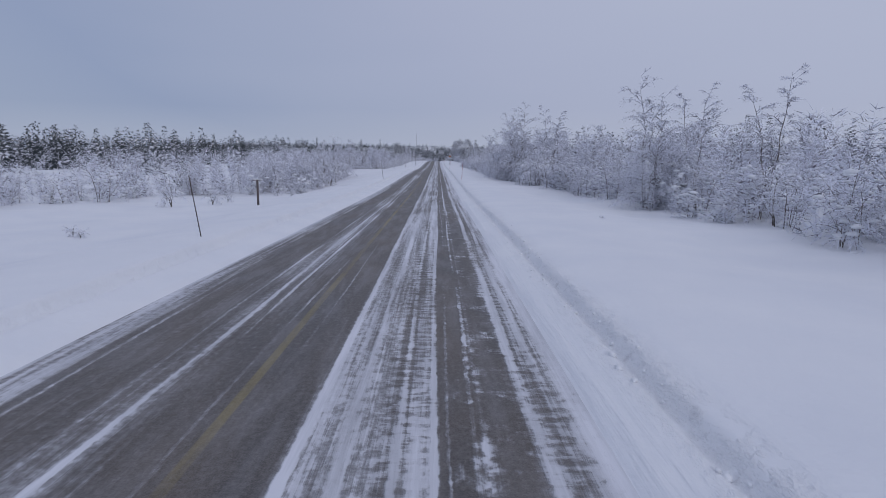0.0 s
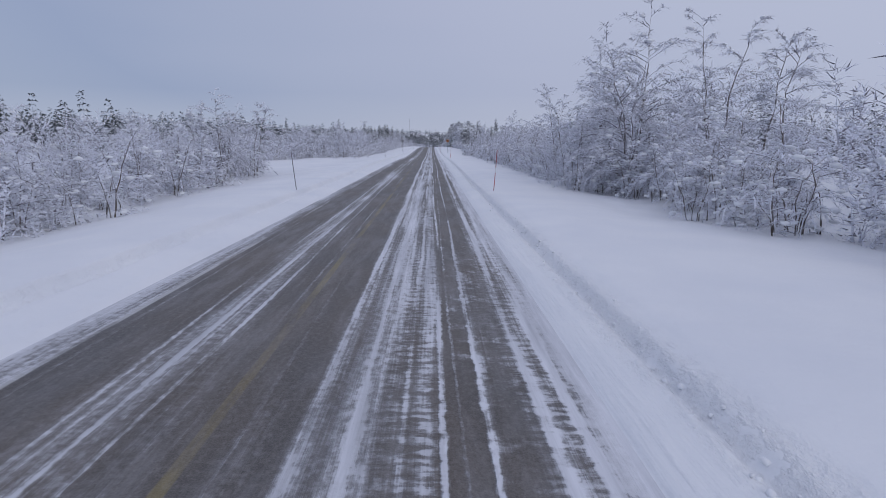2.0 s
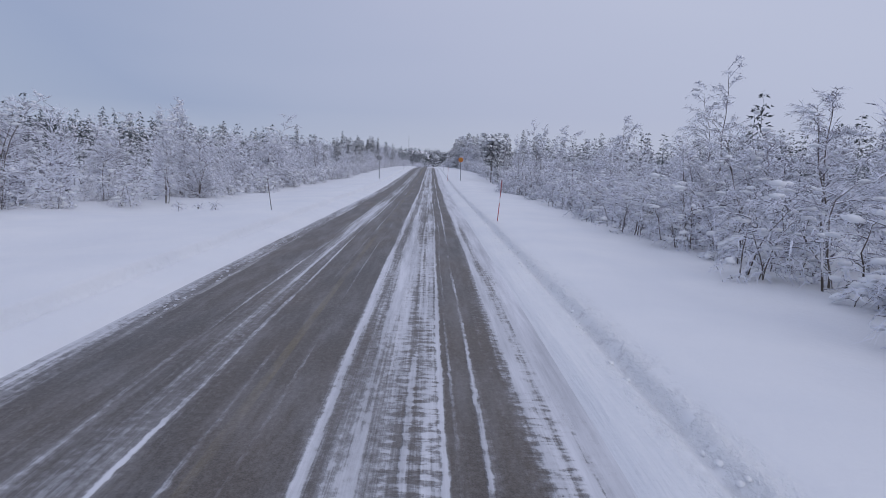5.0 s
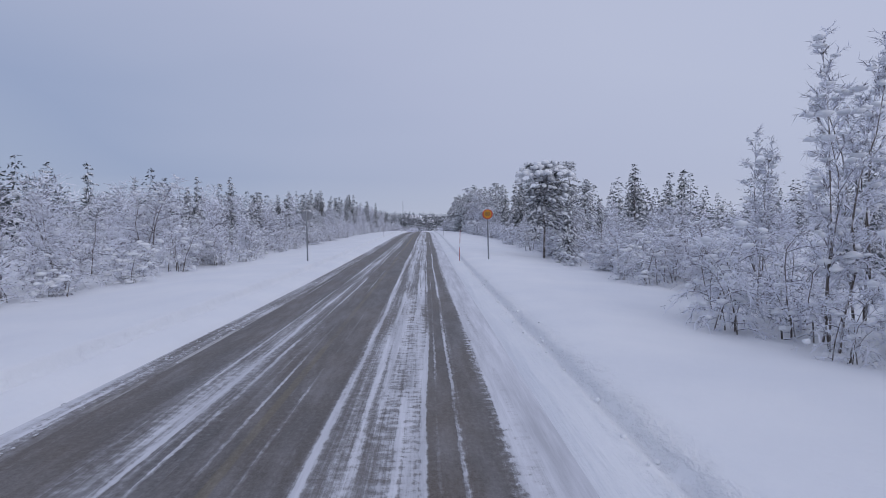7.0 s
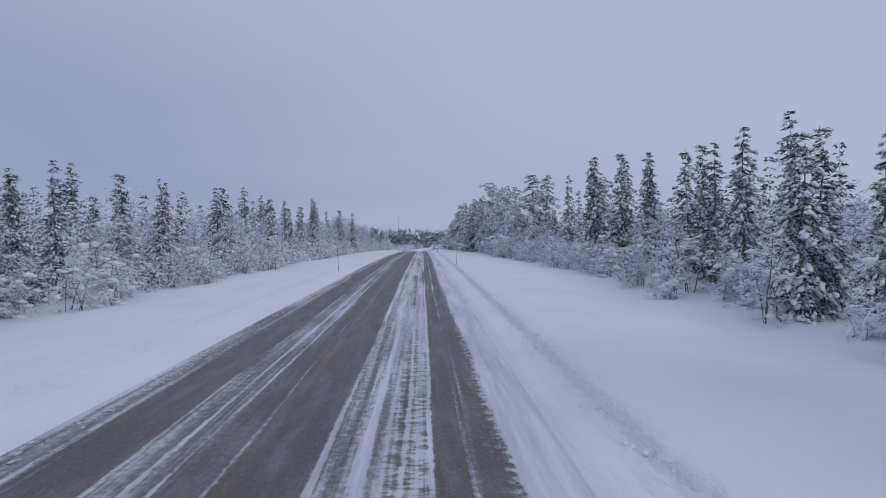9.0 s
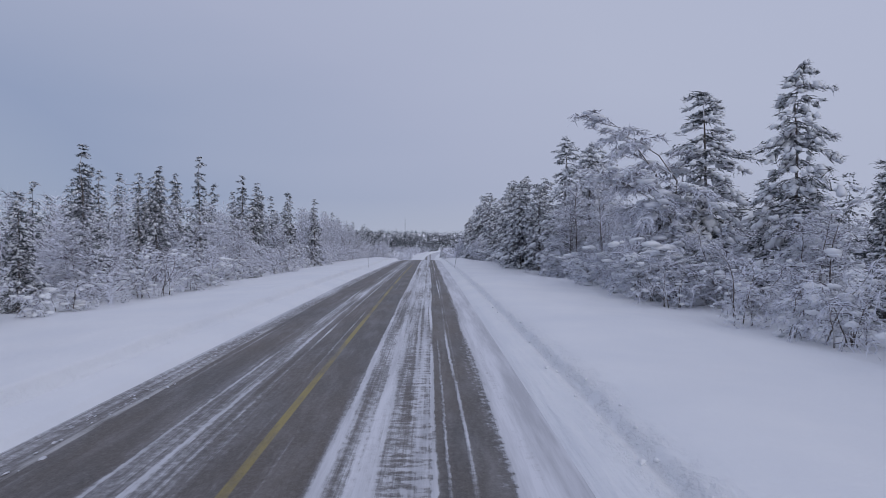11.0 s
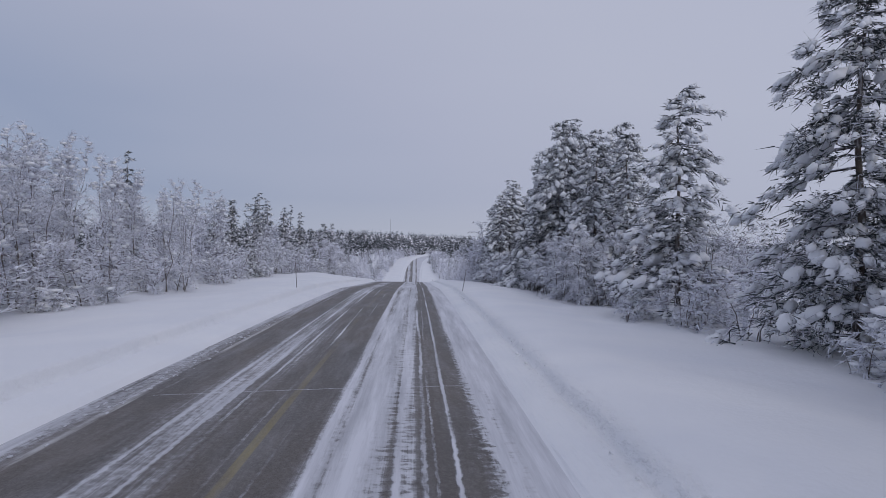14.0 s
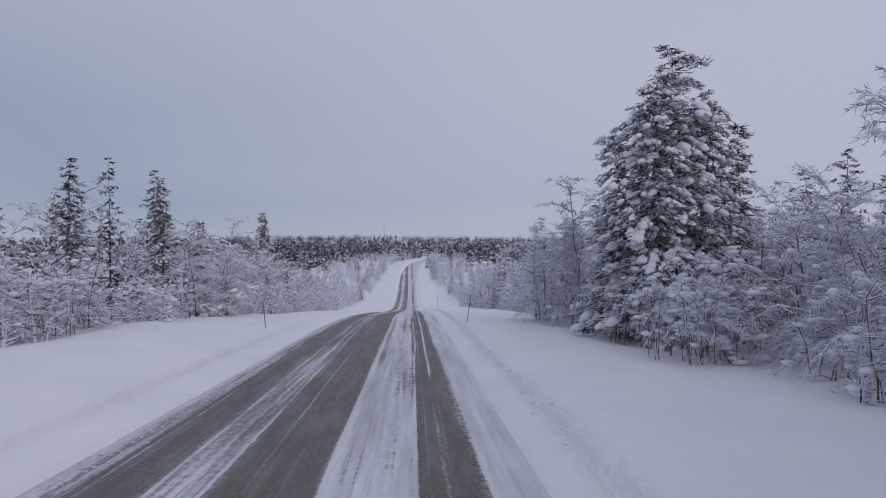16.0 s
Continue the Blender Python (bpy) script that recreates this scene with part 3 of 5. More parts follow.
def conifer_parts(seed, height, radius, bare=0.06, whorls=17, per=6, snow=0.6, droop=0.45, flat_top=False, shape=0.75, pad=1.0, fringe=1.0):
    """A conifer in deep winter: drooping arms that carry pads of dark needles, most of them under a cap of snow."""
    rng = np.random.default_rng(seed)
    trunk_pts = [(rng.normal(0, 0.02) * k, rng.normal(0, 0.02) * k, -0.2 + (height + 0.2) * k / 6) for k in range(7)]
    r0 = 0.011 * height + 0.02
    trunk = [tube(trunk_pts, [r0 * (1 - 0.93 * k / 6) for k in range(7)], 7)]
    branch, p, q, r, heaps = [], [], [], [], []
    knots = (0, 0.35, 0.7, 1.0)
    lop = rng.uniform(0, 2 * math.pi)
    for wv in range(whorls):
        t = bare + (0.985 - bare) * (wv + rng.uniform(-0.35, 0.35)) / (whorls - 1)
        t = max(bare, min(0.985, t))
        z = t * height
        if flat_top:
            ln0 = radius * (0.45 + 0.65 * max(0, (t - bare) / (1 - bare)) ** 0.7 if t < 0.86 else 0.85)
        else:
            ln0 = radius * max(0.0, 1 - t) ** shape * (0.72 + 0.4 * rng.random()) + 0.13
        n = max(3, int(per * (0.5 + 0.6 * min(1.0, ln0 / radius)) + rng.random()))
        a0 = rng.uniform(0, 2 * math.pi)
        for b in range(n):
            a = a0 + 2 * math.pi * b / n + rng.normal(0, 0.4)
            if rng.random() < 0.10:
                continue
            ln = ln0 * rng.uniform(0.55, 1.15) * (1 + 0.22 * math.sin(a - lop + 1.3 * math.sin(5 * t)))
            out = np.array([math.cos(a), math.sin(a), 0])
            across = np.array([-out[1], out[0], 0])
            up0 = 0.40 if t > 0.8 else 0.15
            sag = droop * rng.uniform(0.6, 1.5)
            side = rng.normal(0, 0.12)
            base = np.array([0, 0, min(height * 0.99, z + rng.normal(0, 0.03 * height))])
            line = np.array([base + out * ln * u + across * side * ln * u * u + np.array([0, 0, ln * (up0 * u - sag * u**1.8)]) for u in knots])
            branch.append(tube(line, [0.010 + 0.012 * ln, 0.008 + 0.008 * ln, 0.010, 0.005], 3))
            slope = up0 - 1.5 * sag
            # inner needles close the crown round the stem
            m = int(fringe * (7 + 9 * ln))
            u = rng.uniform(0.02, 0.6, m)
            pos = np.stack([np.interp(u, knots, line[:, c]) for c in range(3)], -1)
            d = out * 0.8 + across * rng.normal(0, 0.7, (m, 1)) + rng.normal(0, 0.3, (m, 3)) + np.array([0, 0, -0.25])
            d /= np.linalg.norm(d, axis=1, keepdims=True)
            p.append(pos), q.append(pos + d * rng.uniform(0.16, 0.36, (m, 1))), r.append(rng.uniform(0.014, 0.030, m) / fringe**0.5)
            pads = 1 + int(ln * (2.3 + 0.5 * ln) + rng.random() * 0.8)
            for k in range(pads):
                u = 1.0 if k == 0 else rng.uniform(0.3, 1.0)
                lateral = rng.uniform(-1, 1) * (0.06 + 0.30 * ln * (1.12 - u) + 0.05 * ln)
                size = (0.10 + 0.055 * min(ln, 2.4)) * rng.uniform(0.7, 1.35) * pad
                c = np.array([np.interp(u, knots, line[:, j]) for j in range(3)]) + across * lateral + [0, 0, -0.10 * abs(lateral)]
                m = max(6, int(20 * fringe * rng.uniform(0.8, 1.2)))
                pos = c + rng.normal(0, 0.45, (m, 3)) * size * np.array([1, 1, 0.45])
                d = out * 0.7 + across * rng.normal(0, 0.75, (m, 1)) + rng.normal(0, 0.35, (m, 3)) + np.array([0, 0, -0.28 + 0.5 * (t > 0.9)])
                d /= np.linalg.norm(d, axis=1, keepdims=True)
                p.append(pos), q.append(pos + d * rng.uniform(0.7, 1.5, (m, 1)) * size), r.append(rng.uniform(0.010, 0.020, m) * (0.7 + 1.6 * size) / fringe**0.6)
                if rng.random() < snow * (0.6 + 0.6 * t):
                    whole = rng.random() < 0.08
                    for j in range(1 if whole else 3 if fringe > 0.6 else 2):
                        w = size * (rng.uniform(0.6, 0.9) if whole else rng.uniform(0.32, 0.62))
                        v, f = lump(rng, (0, 0, 0), (w * rng.uniform(0.9, 1.3), w * rng.uniform(0.8, 1.1), w * rng.uniform(0.6, 0.95)), 1 + (w > 0.16 and fringe > 0.6), 0.26)
                        v[:, 2] += slope * 0.35 * v[:, 0] - 0.3 * v[:, 0] * np.abs(v[:, 0]) / w - 0.25 * v[:, 1] ** 2 / w
                        v = np.stack([v[:, 0] * out[0] - v[:, 1] * out[1], v[:, 0] * out[1] + v[:, 1] * out[0], v[:, 2]], -1)
                        off = np.zeros(3) if whole else (out * rng.uniform(-0.7, 1.0) + across * rng.uniform(-0.8, 0.8)) * size
                        off[2] += slope * 0.5 * float(off @ out)
                        heaps.append((v + c + off + [0, 0, w * 0.42], f))
    if flat_top:
        for k in range(110):
            a, d = rng.uniform(0, 2 * math.pi), radius * math.sqrt(rng.random()) * 1.0
            w = rng.uniform(0.09, 0.26)
            heaps.append(lump(rng, (math.cos(a) * d, math.sin(a) * d, height * (1.0 - 0.13 * (d / radius) ** 2) + rng.normal(0, 0.14)), (w * rng.uniform(0.8, 1.3), w, w * 0.7), 2, 0.22))
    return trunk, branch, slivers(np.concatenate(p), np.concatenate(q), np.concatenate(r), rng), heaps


def make_conifer(name, label, category, group, **kw):
    trunk, branch, needles, heaps = conifer_parts(**kw)
    root = tagged(new(name), label, category, group)
    part("trunk", mesh("trunk", *join(trunk), BARK, True), root)
    stuff(part("branchwork", mesh("branchwork", *join(branch), FROST_LIMB), root))
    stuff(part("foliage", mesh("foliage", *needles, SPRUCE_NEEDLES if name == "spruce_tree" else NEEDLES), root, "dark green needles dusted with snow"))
    stuff(part("snow_load", mesh("snow_load", *join(heaps), SNOW, True), root, "heavy rounded clumps of snow on the branches"))
    return root


B_LABEL = "leafless birch thick with white hoar frost beside the road"
S_LABEL = "low leafless shrub bowed under frost on the snowy verge"
C_LABEL = "dark green spruce loaded with clumps of snow"
P_LABEL = "tall pine with a bare trunk and snow-laden crown"
BIRCHES = [make_birch("birch_tree", B_LABEL, "tree", "frosted roadside birches", seed=11 + k, height=h, spread=s, stems=st, twigs=tw, bend=bd, foot=0.10 if st < 3 else 0.03, clump=0.0 if st < 2 else 0.40, limbs_each=25, upright=0.62, climb=1.1, girth=0.85)
           for k, (h, s, st, tw, bd) in enumerate([(7.0, 1.7, 3, 6400, 0.05), (6.0, 1.5, 2, 4600, 0.1), (5.2, 1.6, 4, 5600, 0.1), (6.4, 1.6, 2, 4800, 0.5), (4.4, 1.4, 4, 4800, 0.2), (7.4, 2.3, 5, 9000, 0.02)])]
BUSHES = [make_birch("frosted_shrub", S_LABEL, "shrub", "frosted verge shrubs", seed=41 + k, height=h, spread=s, stems=st, twigs=tw, bend=bd, foot=0.02, limbs_each=9, clump=0.35, upright=1.6, coat=1.7 if h < 2 else 1.25, load=2 if h < 2 else 1, climb=0.85, girth=0.8)
          for k, (h, s, st, tw, bd) in enumerate([(1.7, 0.8, 5, 760, 0.5), (2.3, 0.95, 5, 960, 0.4), (1.2, 0.75, 5, 600, 0.7), (2.9, 1.1, 5, 1150, 0.4)])]
BOWED = make_birch("birch_tree", "old birch bowed deep under heavy snow", "tree", "frosted roadside birches", seed=14, height=6.4, spread=1.5, stems=4, twigs=9000, bend=0.62, foot=0.10, limbs_each=20, upright=0.22, clump=0.35, coat=1.6, load=3, climb=0.9)
ASPEN = make_birch("aspen_tree", "slim upright young aspen feathered with hoar frost", "tree", "frosted aspens", seed=61, height=6.0, spread=1.0, stems=3, twigs=4200, bend=0.03, foot=0.06, limbs_each=24, girth=0.65, upright=0.45, clump=0.35, climb=2.3)
WILLOW = make_birch("willow_thicket", "thicket of upright bare willow stems with frosted tops", "shrub", "willow thickets", seed=55, height=3.2, spread=0.7, stems=16, twigs=2400, bend=0.12, foot=0.25, limbs_each=7, upright=0.8, clump=0.8, girth=0.5)
SPRUCES = [make_conifer("spruce_tree", C_LABEL, "tree", "snowy spruces", seed=71 + k, height=h, radius=r, snow=sn, bare=br, whorls=w, per=7, droop=0.75)
           for k, (h, r, sn, br, w) in enumerate([(8.0, 1.45, 0.42, 0.03, 28), (7.0, 1.2, 0.44, 0.03, 26), (6.0, 1.3, 0.98, 0.03, 23), (9.0, 1.4, 0.34, 0.04, 30)])]
PINES = [make_conifer("pine_tree", P_LABEL, "tree", "snowy pines", seed=91 + k, height=h, radius=r, snow=sn, bare=br, whorls=w, per=7, droop=0.55, shape=0.45, pad=pd)
         for k, (h, r, sn, br, w, pd) in enumerate([(9.0, 1.8, 0.64, 0.13, 26, 1.2), (7.5, 1.6, 0.72, 0.15, 23, 1.2), (10.0, 2.6, 0.50, 0.06, 30, 1.2)])]
WIDE_PINE = make_conifer("pine_tree", "broad dark pine with long low boughs and pillows of snow", "tree", "snowy pines", seed=147, height=10.0, radius=3.9, snow=0.42, bare=0.12, whorls=26, per=8, droop=0.5, shape=0.45, pad=1.25)
BIG_PINE = make_conifer("pine_tree", "old flat-topped pine heaped with thick snow beside the road sign", "tree", "snowy pines", seed=131, height=6.6, radius=1.9, snow=0.3, bare=0.40, whorls=16, per=8, droop=0.55, flat_top=True, pad=1.2)
BASE_H = {}
for kind, hs in ((BIRCHES, (7.0, 6.0, 5.2, 6.4, 4.4, 7.4)), (BUSHES, (1.7, 2.3, 1.2, 2.9)), (SPRUCES, (8.0, 7.0, 6.0, 9.0)), (PINES, (9.0, 7.5, 10.0)), ([BIG_PINE], (6.6,)), ([WIDE_PINE], (10.0,)), ([WILLOW], (3.2,)), ([ASPEN], (6.0,)), ([BOWED], (6.4,))):
    for ob, h in zip(kind, hs):
        BASE_H[ob.name] = h
used = set()


def plant(ob, x, y, height, turn, lean=0.0, wide=1.0):
    """Set the tree, or a copy where it already stands, at a place and height."""
    k = height / BASE_H[ob.name]
    m = pose(x, y, gz(x, y) - 0.04, lean, lean * 0.6, turn)
    if ob.name in used:
        ob = copy_thing(ob, m)
    else:
        used.add(ob.name)
        ob.matrix_basis = m
    ob.scale = (k * wide, k * wide, k)
    return ob


def right_edge(y):
    return float(np.interp(y, (-20, 15, 35, 55, 66, 80, 100, 150, 166, 185, 211, 250, 293, 317, 340, 372, 386, 400, 430, 470), (13, 12.2, 11.3, 10.3, 9, 7.6, 7.8, 7.6, 7.9, 8.8, 9.2, 9.6, 8.7, 8.2, 8.2, 8.6, 9, 7.5, 6, 6)))


def left_edge(y):
    return float(np.interp(y, (-20, 30, 46, 56, 62, 75, 95, 104, 125, 140, 160, 200, 300, 350, 372, 390, 420, 470), (-30, -27, -22, -13, -11.5, -12.5, -14, -20, -20, -15.5, -13, -11.8, -12, -12.5, -11.5, -9.5, -9, -9)))


rng = random.Random(5)
taken, behind, rear = [], [], []


def free(x, y, d):
    return all((x - a) ** 2 + (y - b) ** 2 > d * d for a, b in taken)


# trees that stand out against the sky: place and the height of the top
for kind, x, y, top in (("b5", 9.9, 74, 8.7), ("b0", 13.0, 73, 8.3), ("b1", 13.1, 67.4, 6.2), ("b0", 9.5, 90.4, 6.2), ("b1", 9.2, 101, 4.6), ("b5", 11.6, 33.5, 7.0), ("b0", 15.2, 37, 6.6), ("b2", 7.9, 78.5, 5.2), ("b4", 7.4, 75.5, 3.6),
                        ("b0", 15.5, 28, 6.2), ("b5", 10.2, 81, 8.2), ("b2", 12.2, 84, 7.4), ("b3", 9.6, 153, 5.4), ("b1", 12.4, 152, 5.6), ("b0", 12.6, 137, 6.6), ("b1", -13.2, 90, 4.9), ("b2", -15.1, 168, 6.2),
                         ("b2", -15, 149, 5.0), ("b5", -14.2, 86, 5.4), ("b1", -19.5, 338, 8.0), ("b1", -21, 342, 7.8), ("b0", 12.8, 284, 7.0), ("b5", 10.8, 279.4, 7.4), ("b5", 9.9, 283.4, 7.8),
                        ("s0", 14.9, 198, 6.2), ("s2", 8.8, 192.3, 3.4), ("p1", 10.6, 199.8, 6.5), ("s1", 15.5, 252.7, 9.1), ("s0", 22.7, 265, 10.6), ("p1", 13.6, 264, 9.0), ("p0", 10.1, 313.8, 9.9), ("p1", 9.6, 330.5, 8.4), ("p1", 9.7, 317.5, 7.0), ("p2", 10.7, 322.8, 10.6),
                        ("p2", 10.6, 350.8, 11.6), ("p0", 11.3, 344.1, 8.4), ("p2", 9.9, 372.7, 9.7), ("s1", 13.4, 376.5, 8.4), ("s1", 16, 379, 8.0), ("b2", 7.4, 383, 5.2), ("b2", 8.6, 380, 5.4), ("b4", 12.4, 368.5, 4.0), ("b4", 13.2, 371.5, 4.4), ("b2", 14.4, 368, 4.6), ("p1", 16.5, 362, 8.8), ("b1", 11.8, 363.5, 6.2), ("p0", 8.5, 374.6, 7.0), ("p0", 11.4, 373.0, 8.0), ("p0", 8.7, 371.4, 7.7), ("p2", 10.2, 374.8, 8.8),
                        ("p1", 9.0, 302, 8.6), ("s3", 12, 294.5, 9.2), ("p1", 9.3, 293.5, 7.5), ("s3", 8.9, 306.5, 8.7), ("p1", 8.1, 296, 7.3), ("s1", 8.8, 298.2, 7.8), ("p0", 11.2, 300.6, 8.8), ("p0", 14.6, 293, 10.3), ("p0", 9.6, 341, 8.9), ("b4", 7.6, 340, 3.8), ("b2", 8.4, 338.4, 4.6), ("p1", 10.5, 338.6, 8.3), ("p0", 10.5, 288.5, 10.6), ("s0", 13.2, 291, 10.4), ("b0", 12.2, 287, 8.6), ("p0", 11.8, 315.5, 10.6), ("s3", 11.0, 311.3, 9.9), ("p1", 12.9, 312.6, 9.4), ("p1", 11.6, 285.6, 9.6),
                        ("s0", -31.2, 253.4, 9.6), ("s1", -21.1, 265.7, 6.3), ("s3", -18.4, 302, 9.2), ("s0", -20.2, 314, 9.7), ("s1", -14.3, 304, 7.6), ("s2", -18.8, 307.5, 7.3), ("s3", -51.4, 264.5, 10.4), ("s0", -25.7, 415, 10.0), ("s1", -17, 422, 6.3),
                        ("s3", -28, 419, 11.6), ("s1", -21.6, 320.4, 8.8), ("s2", -13.4, 358.6, 3.2), ("b1", -17.2, 360, 6.9), ("s3", -22.4, 213, 5.4), ("s1", -13.9, 262.7, 4.2), ("s3", -12.6, 309, 7.4), ("s0", -15, 378, 6.6), ("s3", -15, 388, 6.6), ("s1", -14, 392, 4.3), ("s3", -13.5, 407, 5.9), ("s2", -16, 358.7, 6.0), ("s1", -16, 362, 6.2), ("s0", -16, 369.5, 7.1)):
    ob = {"b": BIRCHES, "s": SPRUCES, "p": PINES}[kind[0]][int(kind[1])]
    plant(ob, x, y, top - gz(x, y), rng.uniform(0, 360), 0, rng.uniform(0.9, 1.1))
    taken.append((x, y))
# dark spruces in the front rank past the speed sign
for k, x, y, top in ((0, 13.0, 243.5, 8.2), (1, 12.6, 236, 7.3), (3, 13.2, 233, 7.0), (1, 12.8, 227, 6.1), (3, 13.0, 224.6, 6.2), (0, 12.6, 221.4, 6.3), (3, 12.4, 218, 6.2), (2, 10.4, 214.3, 4.8),
                     (1, 12.0, 215.8, 5.2), (0, 11.8, 213, 4.6), (1, 15.0, 230, 6.9), (0, 15.2, 238, 7.6), (3, 12.4, 249, 7.4), (1, -15.0, 220.7, 4.7), (3, -15.4, 224, 5.7), (1, -14.6, 228, 5.5),
                     (0, -16.2, 222.5, 5.2), (2, -14.0, 231, 4.6), (0, -15.0, 243, 6.2), (1, -15.6, 261, 6.6), (3, -15.0, 282, 8.2), (0, -15.4, 235, 5.8), (1, -16.8, 250, 6.8), (3, -16.4, 271, 7.2), (1, -14.6, 207, 4.4), (0, -16.0, 213, 5.0), (3, -17.4, 202, 5.6),
                     (3, -24.0, 289.5, 8.0), (0, -24.0, 292.7, 8.4), (0, -28.4, 306.6, 10.7), (1, -20.0, 290.5, 7.3), (3, -17.0, 295.0, 7.0), (0, -26.0, 299.0, 8.6), (1, -19.0, 276.0, 6.6), (3, -22.0, 283.0, 7.4)):
    if free(x, y, 0.8):
        plant(SPRUCES[k], x, y, top - gz(x, y), rng.uniform(0, 360), 0, rng.uniform(0.85, 1.05))
        taken.append((x, y))
for x, y, h in ((7.4, 366.5, 3.3), (8.4, 368, 3.6), (9.0, 370.5, 3.2), (10.2, 369, 3.5), (7.6, 371, 3.0), (8.0, 375, 3.4), (10.8, 374, 3.0), (8.2, 352, 3.2), (9.4, 350, 3.4), (10.4, 353, 3.0), (8.6, 356.5, 3.3), (-12.6, 372, 3.4), (-13.4, 366, 3.6)):
    plant(WILLOW, x, y, h, rng.uniform(0, 360))
    taken.append((x, y))
for x, y, h in ((7.4, 379.5, 6.0), (8.4, 377, 6.4), (6.9, 385, 5.4), (8.2, 166.5, 5.9), (9.9, 168.6, 7.0), (9.3, 172, 5.2), (10.6, 163, 5.6), (9.0, 120, 4.6), (-14.6, 331, 6.6), (-15, 333.5, 7.0), (-16.5, 337, 7.4), (-18, 341, 7.6), (-14.2, 338, 6.4), (-16, 343, 7.0), (-13.6, 345.5, 6.0), (-15.2, 349, 6.4), (-13.4, 321, 5.6), (-15.0, 323.5, 6.4), (-16.6, 326, 7.0), (-13.8, 327.5, 6.2), (-17.6, 330, 7.4), (-13.2, 334.5, 6.0), (-19.2, 334, 7.8), (-17.2, 345, 7.2), (-13.0, 341.5, 5.8), (-18.6, 338, 7.8), (-16.0, 329, 6.9), (-14.0, 351.5, 5.8), (-17.4, 352, 6.8), (-15.2, 146, 5.6), (-16.4, 150, 6.0), (-14.4, 143.5, 4.8), (-16.5, 87, 5.2), (-14.8, 83, 4.6)):
    plant(ASPEN, x, y, h, rng.uniform(0, 360))
    taken.append((x, y))
for x, y, h in ((6.9, 168.2, 2.4), (7.6, 170.4, 2.8), (7.2, 165.0, 1.6)):
    plant(BUSHES[1], x, y, h, rng.uniform(0, 360))
    taken.append((x, y))
plant(WIDE_PINE, 13.2, 356.5, 10.2, 75)
plant(WIDE_PINE, 9.5, 349.0, 11.2, 200, 0, 0.76)
plant(WIDE_PINE, 12.2, 344.6, 10.4, 310, 0, 0.66)
plant(PINES[2], 9.1, 353.4, 10.2, 120, 0, 0.8)
# an old birch bowed over towards the road under its snow, and the laden pine behind it
plant(BOWED, 11.2, 270.6, 10.2, 180 - math.degrees(np.random.default_rng(14).uniform(0, 2 * math.pi)), 0, 1.1)
plant(PINES[1], 13.4, 271.2, 9.8, 140, 0, 1.15)
for x, y, h in ((7.7, 343.9, 3.4), (8.6, 342.8, 3.2), (9.6, 342.0, 3.5), (7.3, 345.6, 3.0), (10.6, 341.4, 3.2)):
    plant(WILLOW, x, y, h, rng.uniform(0, 360))
for x, y, h in ((7.9, 340.4, 1.9), (8.5, 339.0, 2.2), (9.2, 337.6, 2.3), (8.2, 341.7, 1.6)):
    plant(BUSHES[1], x, y, h, rng.uniform(0, 360), 0, 1.3)
for x, y, h in ((9.5, 268.2, 2.6), (10.4, 267.0, 2.8), (9.2, 270.4, 2.3), (10.0, 272.4, 2.5), (11.2, 266.0, 2.6)):
    plant(BUSHES[0], x, y, h, rng.uniform(0, 360), 0, 1.25)
taken += [(9.5, 349.0), (12.2, 344.6), (11.3, 270.4), (13.4, 271.2), (8.6, 342.8), (8.5, 339.0)]
taken.append((13.2, 356.5))
plant(BIG_PINE, 8.5, 198.2, 6.7, 40)
taken.append((8.5, 198.2))

# the far verge: a close rank of young birches beside the open field
y = 56.0
while y < 100:
    x = left_edge(y) - rng.uniform(0.6, 3.5)
    if free(x, y, 0.9):
        plant(BIRCHES[rng.choice((2, 4))], x, y, rng.uniform(2.8, 4.1), rng.uniform(0, 360), rng.uniform(-4, 4), rng.uniform(0.95, 1.2))
        taken.append((x, y))
    y += rng.uniform(1.6, 2.8)

